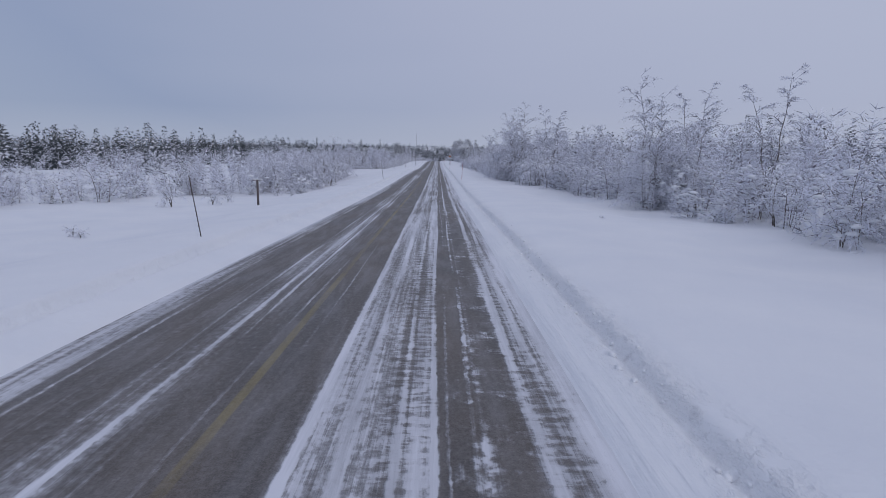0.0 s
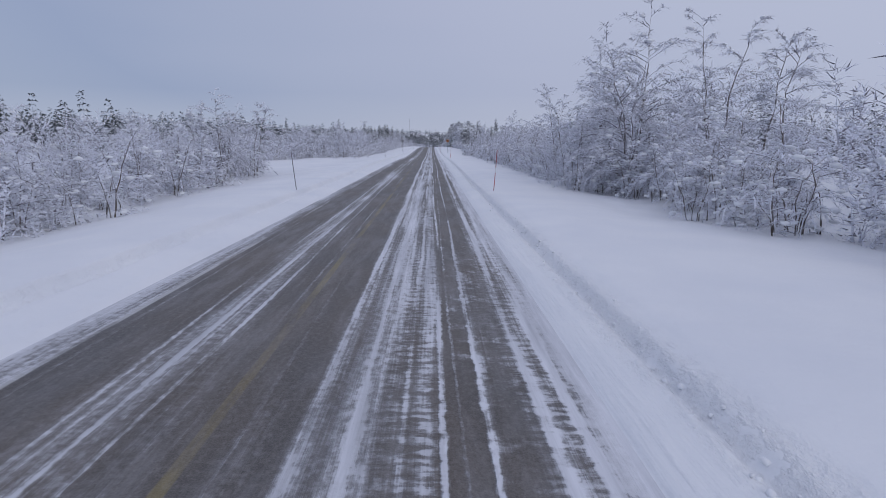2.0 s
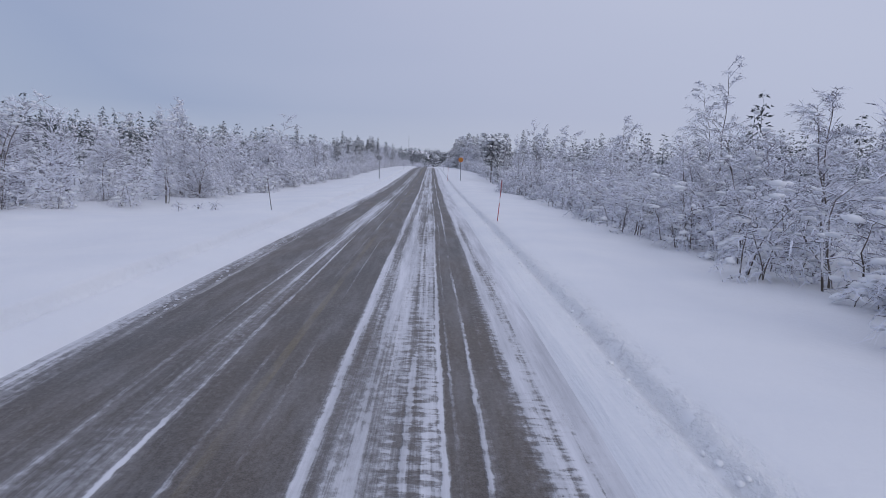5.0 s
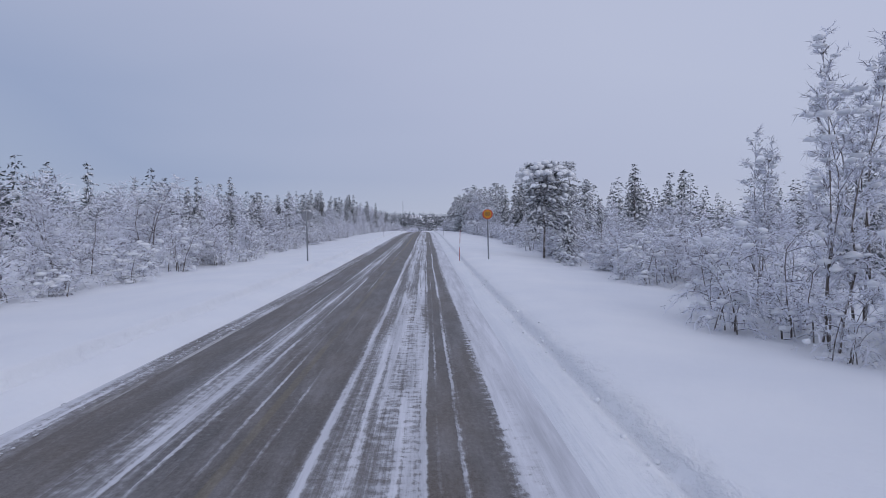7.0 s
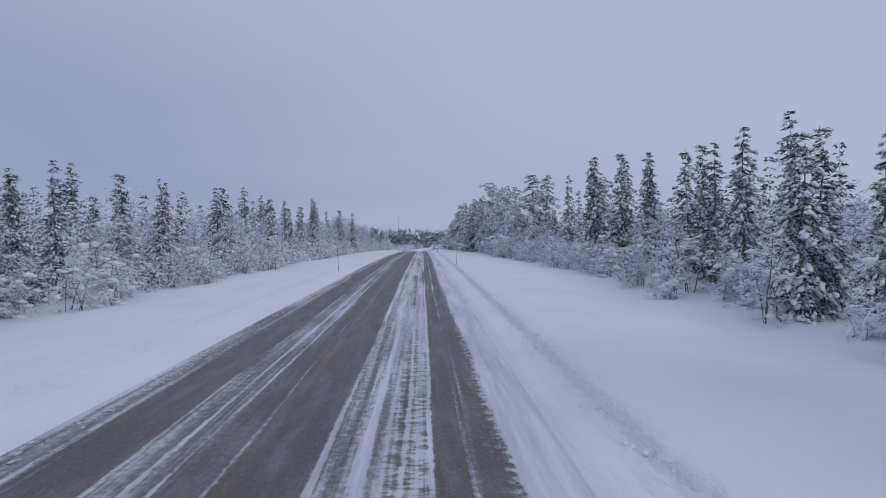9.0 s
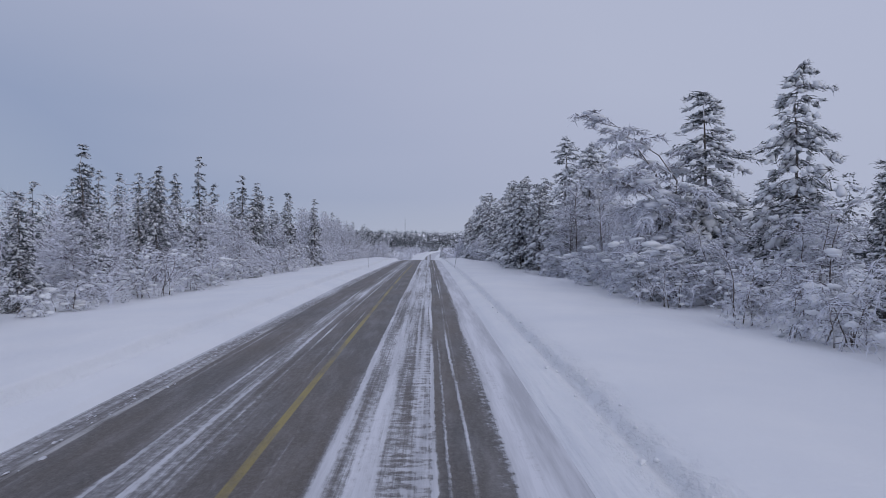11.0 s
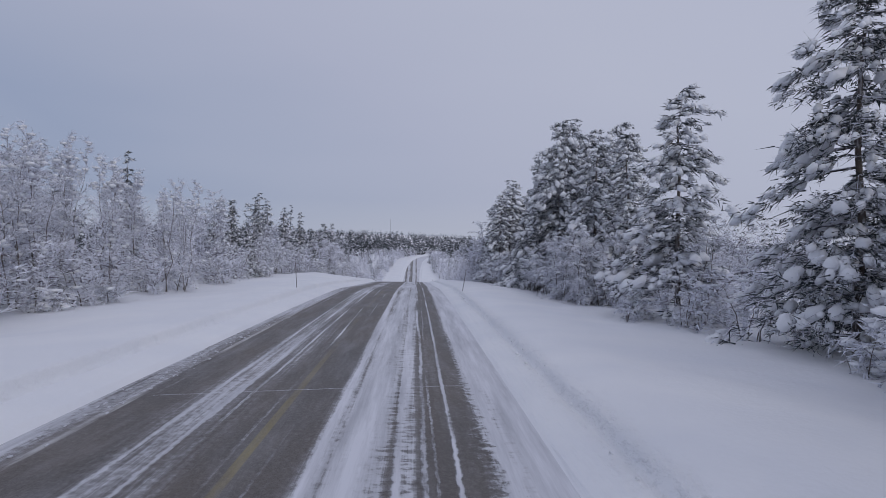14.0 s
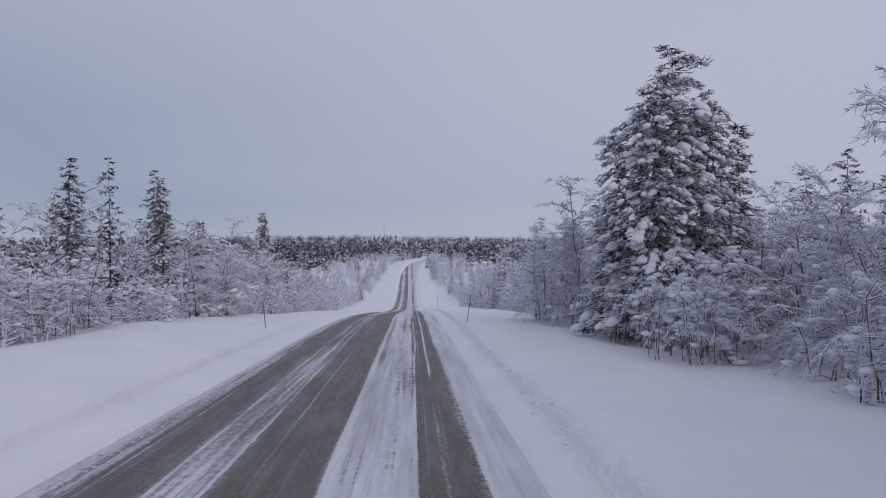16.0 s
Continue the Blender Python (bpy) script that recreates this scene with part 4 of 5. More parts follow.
# verge shrubs, then birches, then spruces behind
y = 2.0
while y < 300:
    x = right_edge(y) + rng.uniform(0.5, 3.0)
    if free(x, y, 0.9):
        plant(BUSHES[3], x, y, rng.uniform(2.4, 3.4) if y < 185 else rng.uniform(1.7, 2.6), rng.uniform(0, 360), rng.uniform(-5, 5), rng.uniform(1.0, 1.4))
    y += rng.uniform(1.7, 2.8) if y < 70 else rng.uniform(2.6, 4.4)
for side in (1, -1):
    y = -6.0
    while y < 398:
        edge = right_edge(y) if side > 0 else left_edge(y)
        if not (side < 0 and y < 20):
            x = edge + side * rng.uniform(-0.3, 1.6)
            tall = rng.choice((1.2, 1.7, 2.3, 2.9)) if y > 20 else rng.choice((1.7, 2.3, 2.9))
            ob = BUSHES[(1.7, 2.3, 1.2, 2.9).index(min((1.7, 2.3, 1.2, 2.9), key=lambda h: abs(h - tall)))]
            if free(x, y, 1.0):
                plant(ob, x, y, tall * rng.uniform(0.8, 1.15), rng.uniform(0, 360), rng.uniform(-6, 6), rng.uniform(0.95, 1.35))
        y += rng.uniform(1.7, 3.1)
    y = -8.0
    while y < 440:
        edge = right_edge(y) if side > 0 else left_edge(y)
        if side > 0:
            tall = float(np.interp(y, (0, 30, 60, 75, 90, 100, 125, 150, 180, 230, 330, 400), (4.4, 4.8, 5.0, 6.4, 5.8, 5.0, 4.8, 4.4, 3.6, 4.0, 4.2, 5.5)))
        else:
            tall = float(np.interp(y, (0, 50, 60, 80, 95, 110, 140, 170, 240, 330, 400), (3.4, 3.2, 3.4, 4.2, 4.2, 3.0, 4.7, 4.8, 5.2, 5.6, 5.8)))
        for row in (0, 1, 2, 3):
            x = edge + side * (1.4 + 2.8 * row + rng.uniform(0, 2.4))
            yy = y + rng.uniform(-1.2, 1.2)
            if rng.random() < (0.95 if y < 190 else 0.8) and free(x, yy, 1.2):
                taken.append((x, yy))
                if row:
                    behind.append((x, yy, tall * rng.uniform(0.8, 1.2), rng.uniform(0, 6.3), rng.uniform(0.9, 1.2)))
                    continue
                ob = BIRCHES[rng.choice((1, 2, 2, 4, 4, 3) if tall < 5.2 else (0, 1, 2, 3, 5))]
                plant(ob, x, yy, tall * rng.uniform(0.7, 1.12), rng.uniform(0, 360), rng.uniform(-5, 5), rng.uniform(0.95, 1.25))
        y += rng.uniform(3.3, 5.2)
    y = 120.0
    while y < 440:
        edge = right_edge(y) if side > 0 else left_edge(y)
        near = float(np.interp(y, (120, 180, 215, 440), (12, 7, 3.5, 3.5))) if side > 0 else float(np.interp(y, (120, 180, 260, 440), (12, 5.5, 3.2, 2.6)))
        for row in range(2):
            x = edge + side * (near + row * 4 + rng.uniform(0, 3.5))
            yy = y + rng.uniform(-1.5, 1.5)
            if rng.random() < 0.8 and free(x, yy, 1.6):
                if row or rng.random() < 0.3:
                    rear.append((x, yy, float(np.interp(y, (120, 200, 300, 440), (5.4, 6.2, 7.2, 7.4))) * rng.uniform(0.8, 1.2), rng.uniform(0, 6.3), rng.uniform(0.8, 1.1)))
                    taken.append((x, yy))
                    continue
                ob = (SPRUCES + PINES[:2])[rng.randrange(6)]
                plant(ob, x, yy, float(np.interp(y, (120, 200, 300, 440), (5.4, 6.2, 7.0, 7.2))) * rng.uniform(0.7, 1.15), rng.uniform(0, 360), 0, rng.uniform(0.85, 1.1))
                taken.append((x, yy))
        y += rng.uniform(4.0, 6.0)


# ------------------------------------------------------------------ woods behind
def far_conifer(seed, n=44):
    """A distant spruce one metre tall: short needle sprays in drooping tiers round a stem."""
    r = np.random.default_rng(seed)
    tiers = 14
    lay = r.integers(0, tiers, n)
    t = np.clip(0.05 + 0.94 * ((lay + 0.5) / tiers) ** 1.15 + r.normal(0, 0.012, n), 0.02, 0.985)
    a = r.uniform(0, 2 * math.pi, n)
    full = (0.19 * (1 - t) ** 0.8 + 0.012) * (1 + 0.3 * np.sin(a * 2 + lay * 1.7 + seed))
    at = full * np.sqrt(r.random(n))
    out = np.stack([np.cos(a), np.sin(a), np.zeros(n)], -1)
    p = out * at[:, None] + np.stack([np.zeros(n), np.zeros(n), t - 0.35 * at], -1)
    d = out + r.normal(0, 0.5, (n, 3)) + np.array([0, 0, -0.35])
    d /= np.linalg.norm(d, axis=1, keepdims=True)
    size = (0.030 + 0.06 * (1 - t)) * (230 / n) ** 0.35
    q = p + d * size[:, None]
    w = size * r.uniform(0.16, 0.30, n) * (230 / n) ** 0.35
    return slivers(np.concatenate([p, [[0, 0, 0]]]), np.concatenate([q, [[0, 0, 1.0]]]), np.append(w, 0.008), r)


def far_caps(seed, n):
    """Caps of snow for a distant spruce one metre tall."""
    r = np.random.default_rng(seed)
    out = []
    for k in range(n):
        t = 1 - math.sqrt(1 - (k + r.random()) / n * 0.97)
        a, d = r.uniform(0, 2 * math.pi), (0.17 * (1 - t) ** 0.8 + 0.01) * r.uniform(0.6, 1.05)
        w = (0.016 + 0.022 * (1 - t)) * r.uniform(0.7, 1.3)
        out.append(lump(r, (math.cos(a) * d, math.sin(a) * d, t - 0.3 * d + 0.02), (w * 1.3, w * 1.3, w * 0.7), 1, 0.3))
    return join(out)


def far_birch(seed, n=60, thick=1.0):
    """A distant frosted birch one metre tall: a few stems and many rising, rimed branches."""
    r = np.random.default_rng(seed)
    stems = [np.array([math.cos(b), math.sin(b), 0]) * r.uniform(0.03, 0.16) for b in r.uniform(0, 6.283, 4)]
    tops = [r.uniform(0.75, 1.0) for _ in stems]
    p, q, w = [], [], []
    for lean, top in zip(stems, tops):
        p.append(lean * 0.2), q.append(lean * 1.1 + np.array([0, 0, top])), w.append(0.007)
    for k in range(n):
        i = r.integers(0, 4)
        t = r.uniform(0.05, 0.98)
        c = stems[i] * (0.2 + 0.9 * t) + np.array([0, 0, t * tops[i]])
        a = r.uniform(0, 2 * math.pi)
        if r.random() < 0.6:
            c = c + np.array([math.cos(a), math.sin(a), 0.35]) * r.uniform(0.02, 0.15) * (1.1 - 0.6 * t)
        d = np.array([math.cos(a), math.sin(a), r.uniform(0.1, 1.1)]) + r.normal(0, 0.35, 3)
        p.append(c), q.append(c + d / np.linalg.norm(d) * r.uniform(0.06, 0.17) * (1.1 - 0.5 * t)), w.append(r.uniform(0.0040, 0.0085) * thick)
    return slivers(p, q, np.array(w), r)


def scatter(name, label, mat, kinds, spots):
    """One mesh of many distant trees; spots are x, y, height, turn, width."""
    vs, fs, k = [], [], 0
    for i, (x, y, h, turn, wide) in enumerate(spots):
        v, f = kinds[i % len(kinds)]
        c, s = math.cos(turn), math.sin(turn)
        vv = np.stack([(v[:, 0] * c - v[:, 1] * s) * h * wide + x, (v[:, 0] * s + v[:, 1] * c) * h * wide + y, v[:, 2] * h + float(ground_z(x, y)) - 0.1], -1)
        vs.append(vv)
        fs.append(np.asarray(f) + k)
        k += len(v)
    v, f = np.concatenate(vs), np.concatenate(fs)
    tagged(new(name, mesh(name, v, f, mat)), label, "forest", kind="stuff")


def dip_edge(y, side):
    """The wood's edge beyond the crest: broad verges in the dip, close to the bend."""
    if side > 0:
        return float(road_x(y)) + float(np.interp(y, (400, 430, 455, 545, 590, 640, 700), (7.5, 8.5, 12.5, 12.5, 8.5, 4.5, 4.0)))
    return float(road_x(y)) + float(np.interp(y, (400, 440, 520, 590, 640, 720), (-10, -14, -14.5, -12.5, -12, -11)))


r2 = random.Random(17)
con, bir, middle, ridge = [], [], [], []
for i in range(2600):
    y = r2.uniform(-20, 640)
    side = r2.choice((1, -1))
    depth = r2.uniform(0, 1) ** 1.4
    if y < 440:
        edge = (right_edge(y) if side > 0 else left_edge(y))
    else:
        edge = dip_edge(y, side)
    x = edge + side * (13 + depth * 72)
    if y > 430:
        x = edge + side * (0.5 + depth * 70)
    close = abs(x - edge)
    want = 0.25 if y < 120 else 0.6
    if side < 0 and y < 125:
        want = 0.62 if close > 45 else 0.1
    if side > 0 and y < 60 and close < 40:
        want = 0.05
    if y > 400 and close < 25:
        want = 0.18
    if r2.random() < want:
        h = r2.uniform(4.5, 8.0)
        con.append((x, y, h, r2.uniform(0, 6.3), r2.uniform(0.8, 1.2)))
    else:
        h = r2.uniform(2.4, 4.6) * (1.2 if side > 0 and y < 110 else 1.0)
        bir.append((x, y, h, r2.uniform(0, 6.3), r2.uniform(1.0, 1.6)))
for i in range(900):
    y = r2.uniform(395, 760)
    side = r2.choice((1, -1))
    x = dip_edge(y, side) + side * (0.5 + r2.random() ** 1.5 * 26)
    bir.append((x, y, r2.uniform(3.0, 6.0), r2.uniform(0, 6.3), r2.uniform(1.0, 1.5)))
for i in range(6200):
    y = r2.uniform(600, 1500) if i % 3 else r2.uniform(640, 950)
    x = r2.uniform(-0.42, 0.42) * y + r2.uniform(-20, 20)
    if dip_edge(y, -1) - 20 < x < dip_edge(y, 1) + 20 and y < 700 or dip_edge(y, -1) - 1 < x < dip_edge(y, 1) + 1 and y < 830:
        continue
    ridge.append((x, y, r2.uniform(5.5, 11.0), r2.uniform(0, 6.3), r2.uniform(1.0, 1.7)))
for i in range(700):
    y = r2.uniform(120, 640)
    x = r2.choice((1, -1)) * r2.uniform(60, 260)
    middle.append((x, y, r2.uniform(6.0, 11.0), r2.uniform(0, 6.3), r2.uniform(0.9, 1.3)))
for i in range(1100):
    y = r2.uniform(0, 330)
    x = -r2.uniform(60, 230)
    middle.append((x, y, r2.uniform(6.0, 10.0), r2.uniform(0, 6.3), r2.uniform(0.9, 1.3)))
scatter("spruce_woods", "dense distant spruce forest dusted with snow", FAR_NEEDLES, [far_conifer(k, 260) for k in range(7)], con)
scatter("spruce_woods_snow", "caps of snow on the distant spruces", SNOW, [far_caps(k, 16) for k in range(7)], con)
scatter("spruce_woods", "thin far spruce forest beyond the fields", FAR_NEEDLES, [far_conifer(60 + k, 110) for k in range(7)], middle)
copse = [conifer_parts(150 + k, 7.0, 1.15 + 0.1 * k, 0.03, 21, 6, 0.5, 0.7, fringe=0.45) for k in range(5)]
scatter("spruce_copse", "ranks of snowy spruces behind the roadside birches", SPRUCE_NEEDLES, [(v / 7.0, f) for v, f in (join([c[2], spikes([(0, 0, 0)], [(0, 0, 7.1)], [0.1])]) for c in copse)], rear)
scatter("copse_snow", "clumps of snow on the ranks of spruces", SNOW, [(v / 7.0, f) for v, f in (join(c[3]) for c in copse)], rear)
scatter("ridge_forest", "far spruce forest along the low ridge", FAR_NEEDLES, [far_conifer(30 + k, 40) for k in range(7)], ridge)
scatter("birch_thicket", "thicket of frosted young birches behind the verge", FROST, [far_birch(k, 150, 1.5) for k in range(6)], bir)
low = []
for i in range(1500):
    y = r2.uniform(-5, 430)
    side = r2.choice((1, -1))
    edge = right_edge(y) if side > 0 else left_edge(y)
    low.append((edge + side * r2.uniform(0.0, 5.5), y, r2.uniform(0.7, 2.6), r2.uniform(0, 6.3), r2.uniform(1.3, 2.2)))
for i in range(420):
    y = r2.choice((r2.uniform(46, 130), r2.uniform(200, 420), r2.uniform(300, 420)))
    low.append((left_edge(y) - r2.uniform(0.3, 6), y, r2.uniform(0.9, 3.0), r2.uniform(0, 6.3), r2.uniform(1.1, 1.9)))
scatter("undergrowth", "low frosted undergrowth beneath the roadside trees", FROST, [far_birch(40 + k, 130, 1.9) for k in range(6)], low)
scatter("birch_copse", "close ranks of frosted birches behind the roadside trees", FROST, [far_birch(20 + k, 520, 0.8) for k in range(6)], behind)


# ------------------------------------------------------------------ things on the verges
def lathe(profile, sides=14):
    """A body turned round z from rows of radius and height, closed at both ends."""
    v = [(r * math.cos(2 * math.pi * k / sides), r * math.sin(2 * math.pi * k / sides), z) for r, z in profile for k in range(sides)]
    f = [(i * sides + k, i * sides + (k + 1) % sides, (i + 1) * sides + (k + 1) % sides, (i + 1) * sides + k) for i in range(len(profile) - 1) for k in range(sides)]
    n = len(profile) - 1
    return v, f + [tuple(reversed(range(sides))), tuple(range(n * sides, (n + 1) * sides))]


def snow_stake(x, y, height, lean, turn, red):
    root = tagged(new("snow_stake"), "thin red and white plough stake standing in snow" if red else "thin grey plough stake leaning in the snow", "marker stake", "plough stakes along the road")
    root.matrix_basis = pose(x, y, gz(x, y) - 0.15, 0, lean, turn)
    h = height + 0.15
    if red:
        part("lower_rod", mesh("rod", *lathe([(0.016, 0), (0.016, h * 0.48)]), STAKE_RED, True), root)
        part("reflector_band", mesh("band", *lathe([(0.017, h * 0.48), (0.017, h * 0.60)]), WHITE_TAPE, True), root, "white reflective band")
        part("upper_rod", mesh("rod", *lathe([(0.016, h * 0.60), (0.015, h - 0.02), (0.009, h)]), STAKE_RED, True), root)
    else:
        part("rod", mesh("rod", *lathe([(0.016, 0), (0.015, h * 0.5), (0.012, h - 0.02), (0.006, h)]), STAKE_GREY, True), root)
        part("snow_cap", mesh("cap", *lathe([(0.008, h), (0.02, h + 0.012), (0.016, h + 0.035), (0.004, h + 0.045)]), SNOW, True), root)


for x, y, h, lean, turn, red in ((-6.6, 17.2, 1.75, -8, 0, False), (-6.3, 72.2, 1.8, -6, 0, False), (2.93, 73.2, 1.95, 4, 10, True), (2.75, 136.2, 1.75, 4, 0, True), (-7.0, 137, 1.35, -7, 0, False),
                                 (2.17, 193.8, 1.95, 1.5, 0, True), (2.6, 245, 1.7, 2, 0, False), (-5.8, 240, 1.6, -2, 0, False), (2.4, 300.6, 1.6, 10, 0, False), (-5.8, 299.9, 1.45, -2, 0, False),
                                 (2.6, 342.9, 1.25, 9, 0, False), (-6.4, 341.5, 1.35, -4, 0, False), (2.75, 381, 1.5, 9, 0, False), (-6.8, 379, 1.1, -4, 0, False), (3.4, 432, 1.7, 3, 0, False)):
    snow_stake(x, y, h, lean, turn, red)


def disc(r, y0, y1, sides=40, r_in=0.0):
    """A flat plate across y, or a ring."""
    v = []
    for y in (y0, y1):
        for rr in ((r, r_in) if r_in else (r,)):
            v += [(rr * math.cos(2 * math.pi * k / sides), y, rr * math.sin(2 * math.pi * k / sides)) for k in range(sides)]
    f = []
    if r_in:
        for k in range(sides):
            j = (k + 1) % sides
            o0, i0, o1, i1 = 0, sides, 2 * sides, 3 * sides
            f += [(o0 + k, o0 + j, i0 + j, i0 + k), (o1 + j, o1 + k, i1 + k, i1 + j), (o0 + j, o0 + k, o1 + k, o1 + j), (i0 + k, i0 + j, i1 + j, i1 + k)]
    else:
        f = [tuple(range(sides)), tuple(reversed(range(sides, 2 * sides)))] + [((k + 1) % sides, k, sides + k, sides + (k + 1) % sides) for k in range(sides)]
    return v, f


def road_sign(x, y, centre, front, label):
    """A round speed sign on a steel post; front: its face is turned to the camera's way."""
    root = tagged(new("speed_sign"), label, "road sign", "speed signs")
    root.matrix_basis = pose(x, y, gz(x, y) - 0.2, 0, -1.5 if front else 0.6, 0 if front else 180)
    c = centre + 0.2
    part("post", mesh("post", *lathe([(0.045, 0), (0.045, c + 0.28), (0.03, c + 0.30)]), STEEL, True), root, "grey galvanised steel post")
    sign_face = part("plate", mesh("plate", *disc(0.32, -0.062, -0.054), STEEL), root, "round grey sign plate")
    sign_face.location.z = c
    for name, z in (("clamp", 0.14), ("clamp", -0.14)):
        v, f = lathe([(0.052, -0.02), (0.052, 0.02)])
        part(name, mesh("clamp", v, f, STEEL, True), root).location.z = c + z
    part("border", mesh("border", *disc(0.318, -0.070, -0.0625, r_in=0.235), SIGN_RED), sign_face, "red border")
    part("face", mesh("face", *disc(0.235, -0.068, -0.0625), SIGN_YELLOW), sign_face, "orange-yellow face")
    cu = bpy.data.curves.new("number", "FONT")
    cu.body, cu.size, cu.align_x, cu.align_y, cu.extrude, cu.offset = "80", 0.34, "CENTER", "CENTER", 0.001, 0.006
    cu.materials.append(SIGN_BLACK)
    num = new("number", cu)
    num.parent = sign_face
    num.matrix_basis = pose(0, -0.0715, 0, 90, 0, 0)
    num.scale = (0.86, 1, 1)
    rg = np.random.default_rng(3)
    part("snow_rim", mesh("rim", *join([lump(rg, (0.3 * math.cos(a), -0.04, 0.3 * math.sin(a) + c), (0.05, 0.04, 0.035), 1) for a in np.linspace(0.9, 2.4, 9)]), SNOW, True), root, "thin rim of wind-packed snow")
    return root


road_sign(3.88, 192.1, 2.75, True, "orange and red round speed limit sign on a post")
road_sign(-6.8, 190.2, 2.65, False, "back of a round grey road sign on post")


def marker_post(x, y):
    root = tagged(new("wooden_post"), "short grey wooden post with a snow-capped crosspiece", "post")
    root.matrix_basis = pose(x, y, gz(x, y) - 0.1, 0, 0, 15)
    part("post", mesh("post", *lathe([(0.075, 0), (0.07, 1.70), (0.055, 1.73)], 10), STAKE_GREY, True), root)
    bm = bmesh.new()
    bmesh.ops.create_cube(bm, size=1.0, matrix=Matrix.LocRotScale((0, 0, 1.76), None, (0.58, 0.16, 0.05)))
    bmesh.ops.bevel(bm, geom=bm.edges[:], offset=0.008, segments=1, affect="EDGES")
    me = bpy.data.meshes.new("crosspiece")
    bm.to_mesh(me), bm.free()
    me.materials.append(STAKE_GREY)
    part("crosspiece", me, root)
    rg = np.random.default_rng(8)
    part("snow_cap", mesh("cap", *join([lump(rg, (d, 0, 1.81), (0.14, 0.08, 0.05), 2, 0.1) for d in (-0.18, 0.0, 0.17)]), SNOW, True), root)


marker_post(-11.8, 40.5)


def mast(x, y, top):
    """A lattice mast far off on the ridge, with stays of crossing bars."""
    z0 = float(ground_z(x, y))
    root = tagged(new("radio_mast"), "slender grey lattice mast far beyond the forest", "mast")
    root.location = (x, y, z0 - 0.5)
    h = top - z0
    n = 14
    for k in range(3):
        a = 2 * math.pi * k / 3
        part("leg", mesh("leg", *tube([(math.cos(a) * 0.9, math.sin(a) * 0.9, 0), (math.cos(a) * 0.7, math.sin(a) * 0.7, h)], [0.22, 0.18], 5), STEEL), root)
    for i in range(n):
        a, b = 2 * math.pi * (i % 3) / 3, 2 * math.pi * ((i + 1) % 3) / 3
        part("brace", mesh("brace", *tube([(math.cos(a) * 0.85, math.sin(a) * 0.85, h * i / n), (math.cos(b) * 0.85, math.sin(b) * 0.85, h * (i + 1) / n)], [0.1, 0.1], 4), STEEL), root)


mast(-62, 1800, 68)

def ribbon(points, width, z_up=0.006):
    """A thin crust of snow pressed on the road along a line of x, y points."""
    v, f = [], []
    for i, (x, y) in enumerate(points):
        a, b = points[max(i - 1, 0)], points[min(i + 1, len(points) - 1)]
        d = Vector((b[0] - a[0], b[1] - a[1])).normalized()
        w = width * (0.6 + 0.4 * noise.noise((x * 3, y * 3, 2.2)) + 0.2) * (0.35 if i in (0, len(points) - 1) else 1)
        z = float(road_z(y)) - 0.03 * ((x + 1.7) / 3.4) ** 2 + 0.012
        for s, up in ((1, 0.001), (0.4, z_up), (-0.4, z_up), (-1, 0.001)):
            v.append((x - d.y * w * s, y + d.x * w * s, z + up))
        if i:
            k = 4 * i
            f += [(k - 4 + j, k + j, k + j + 1, k - 3 + j) for j in range(3)]
    return v, f


# a frost crack filled with snow
marks = []
pts = [(x, 319.0 + 0.17 * (x + 1.7) + 0.06 * noise.noise((x * 2, 319.0, 0.5))) for x in np.linspace(-4.3, 1.0, 40)]
marks.append(ribbon(pts, 0.012, 0.003))
tagged(new("snow_filled_crack", mesh("crack", *join(marks), SLUSH, True)), "thin snow-filled frost crack across the grey asphalt", "snow", kind="stuff")

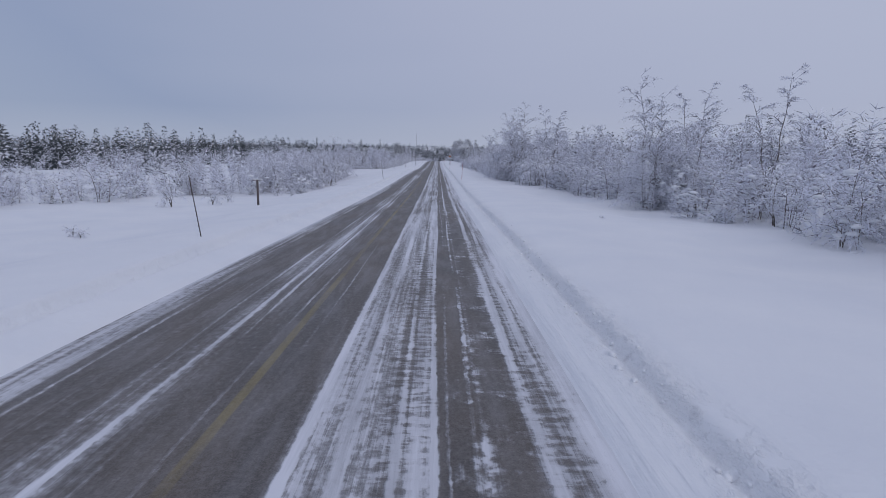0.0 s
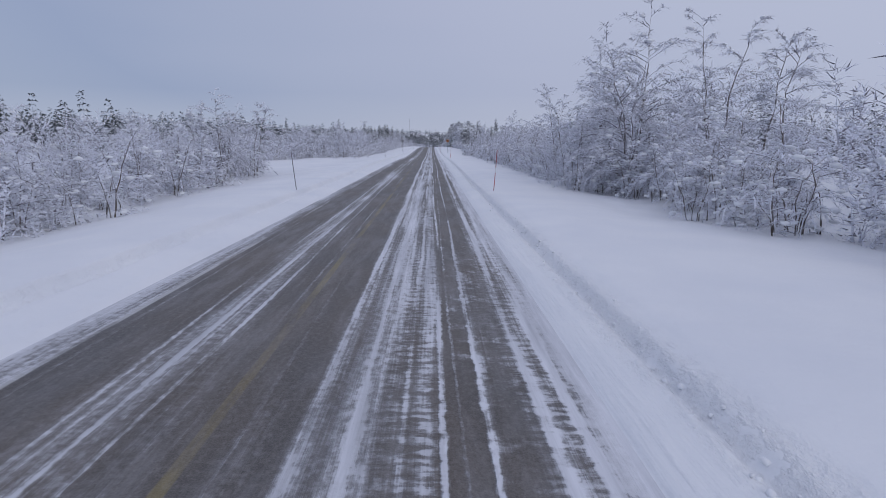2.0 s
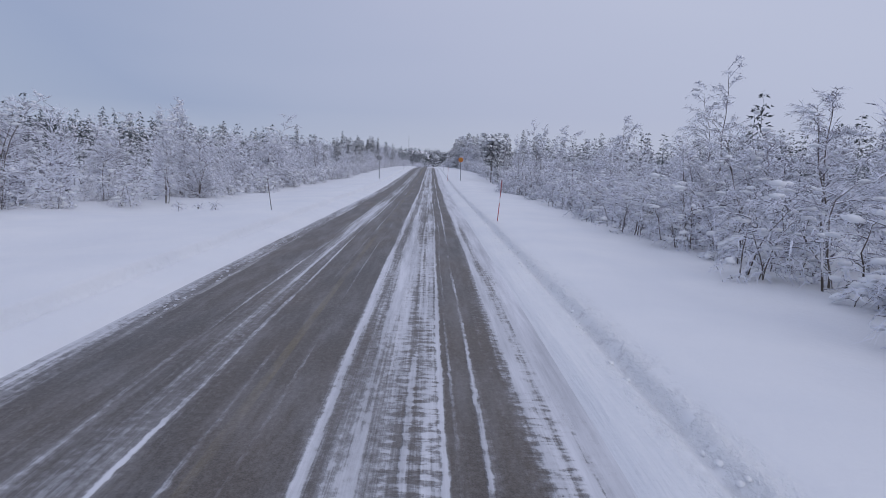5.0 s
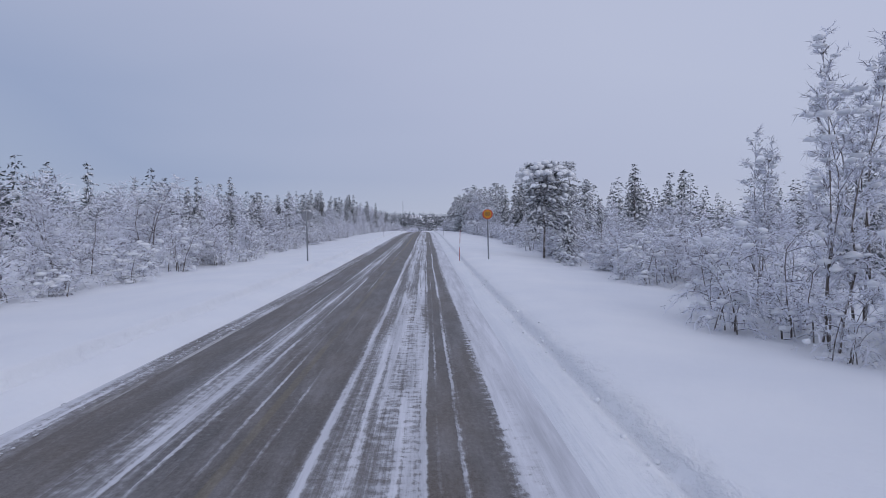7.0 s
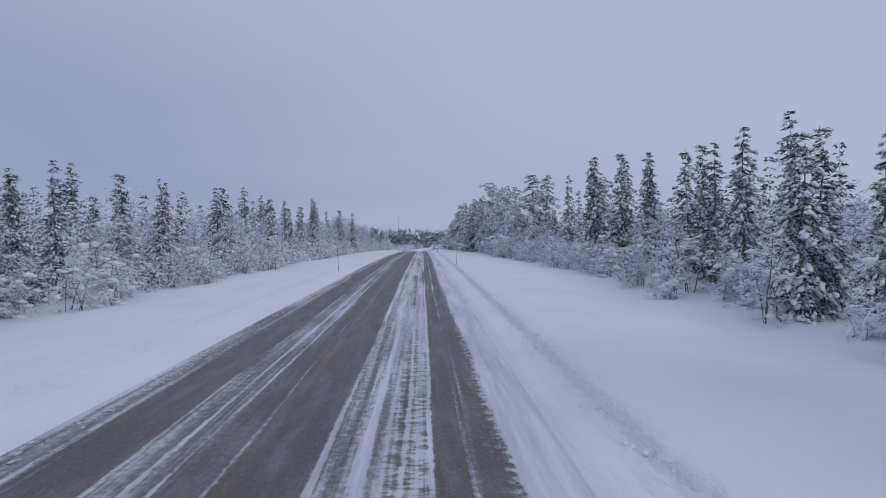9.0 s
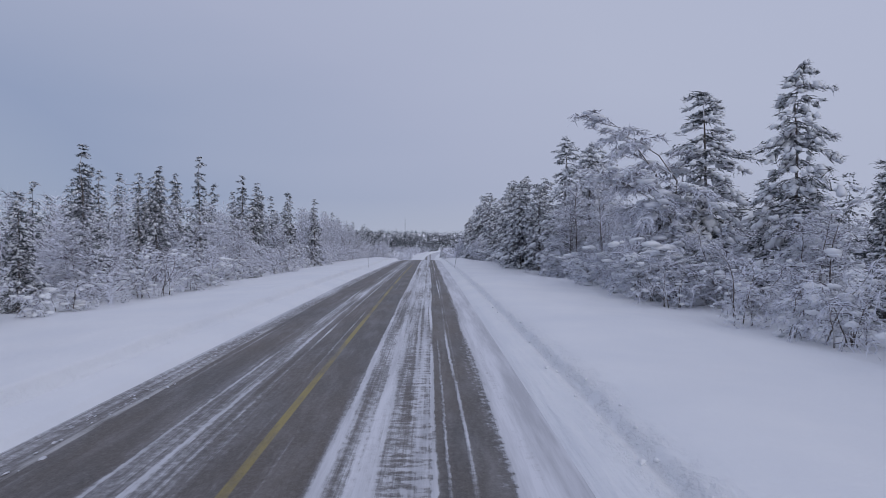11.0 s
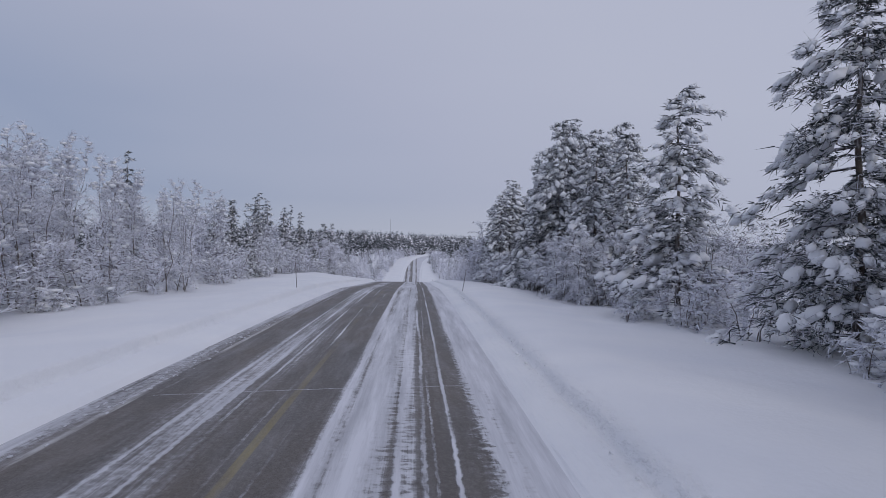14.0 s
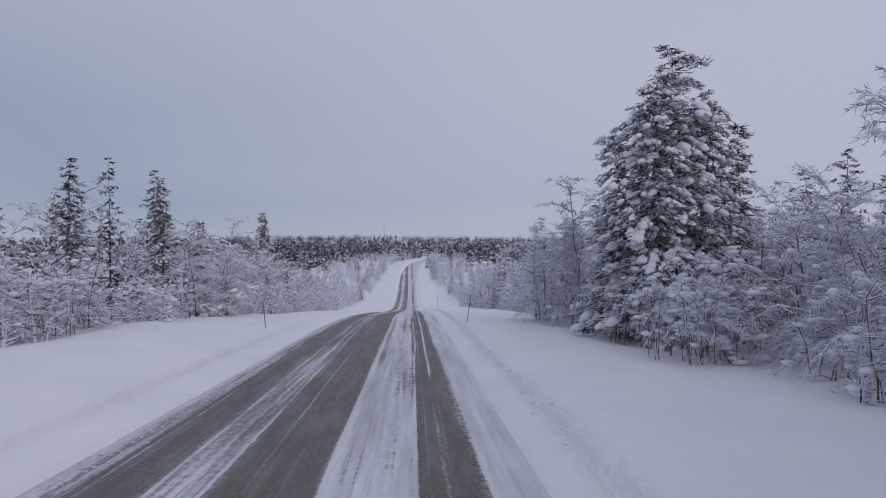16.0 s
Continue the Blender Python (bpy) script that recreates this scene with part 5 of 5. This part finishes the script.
# lumps of ploughed snow along the furrow, slush along the far edge, crumbs on the verge
rg = np.random.default_rng(21)
bits = []
for i in range(900):
    y = rg.uniform(0, 400)
    x = 2.36 + rg.normal(0, 0.10)
    s = rg.uniform(0.015, 0.05)
    bits.append(lump(rg, (x, y, gz(x, y) + s * 0.2), (s, s * 1.3, s * 0.7), 1, 0.3))
for i in range(260):
    y = rg.uniform(5, 110)
    x = 2.42 + rg.normal(0, 0.13)
    w = rg.uniform(0.012, 0.035)
    bits.append(lump(rg, (x, y, gz(x, y) + w * 0.15), (w, w * 1.2, w * 0.7), 1, 0.35))
tagged(new("ploughed_snow_crumbs", mesh("crumbs", *join(bits), SNOW, True)), "small crumbs of ploughed snow along the verge furrow", "snow", kind="stuff")
bits = []
for i in range(2400):
    y = rg.uniform(120, 400)
    x = -4.74 + rg.normal(0, 0.12)
    s = rg.uniform(0.010, 0.032)
    z = float(road_z(y)) - 0.03 * ((x + 1.7) / 3.4) ** 2
    bits.append(lump(rg, (x, y, z + 0.02), (s * rg.uniform(0.7, 1.5), s * rg.uniform(1.2, 3.0), s * 0.45), 1, 0.35))
tagged(new("edge_slush", mesh("slush", *join(bits), SLUSH, True)), "dirty lumps of slush along the asphalt edge", "slush", kind="stuff")


# dead weeds and twigs that stick out of the snow
WEED = make_birch("dry_weed", "small dry weed poking out of the deep snow", "weed", "dry weeds in the snow", seed=201, height=0.55, spread=0.28, stems=4, twigs=40, bend=0.5, foot=0.2, limbs_each=6, coat=0.5, load=-1)
BASE_H["dry_weed"] = 0.55
for x, y, h in ((-13.7, 23, 0.5), (-13.2, 22.6, 0.42), (-16.9, 39, 1.5), (-15, 41, 1.1), (-12.1, 139.6, 0.6), (-11.4, 140.2, 0.45), (-9.6, 137.5, 0.5), (7.2, 329, 0.8), (7.0, 296, 0.35), (8.3, 292, 0.5), (-13.5, 52, 0.8), (-11.6, 49, 0.5), (-15, 44, 0.7), (6.6, 24, 0.2), (7.6, 290, 0.4)):
    plant(WEED, x, y, h, rng.uniform(0, 360))
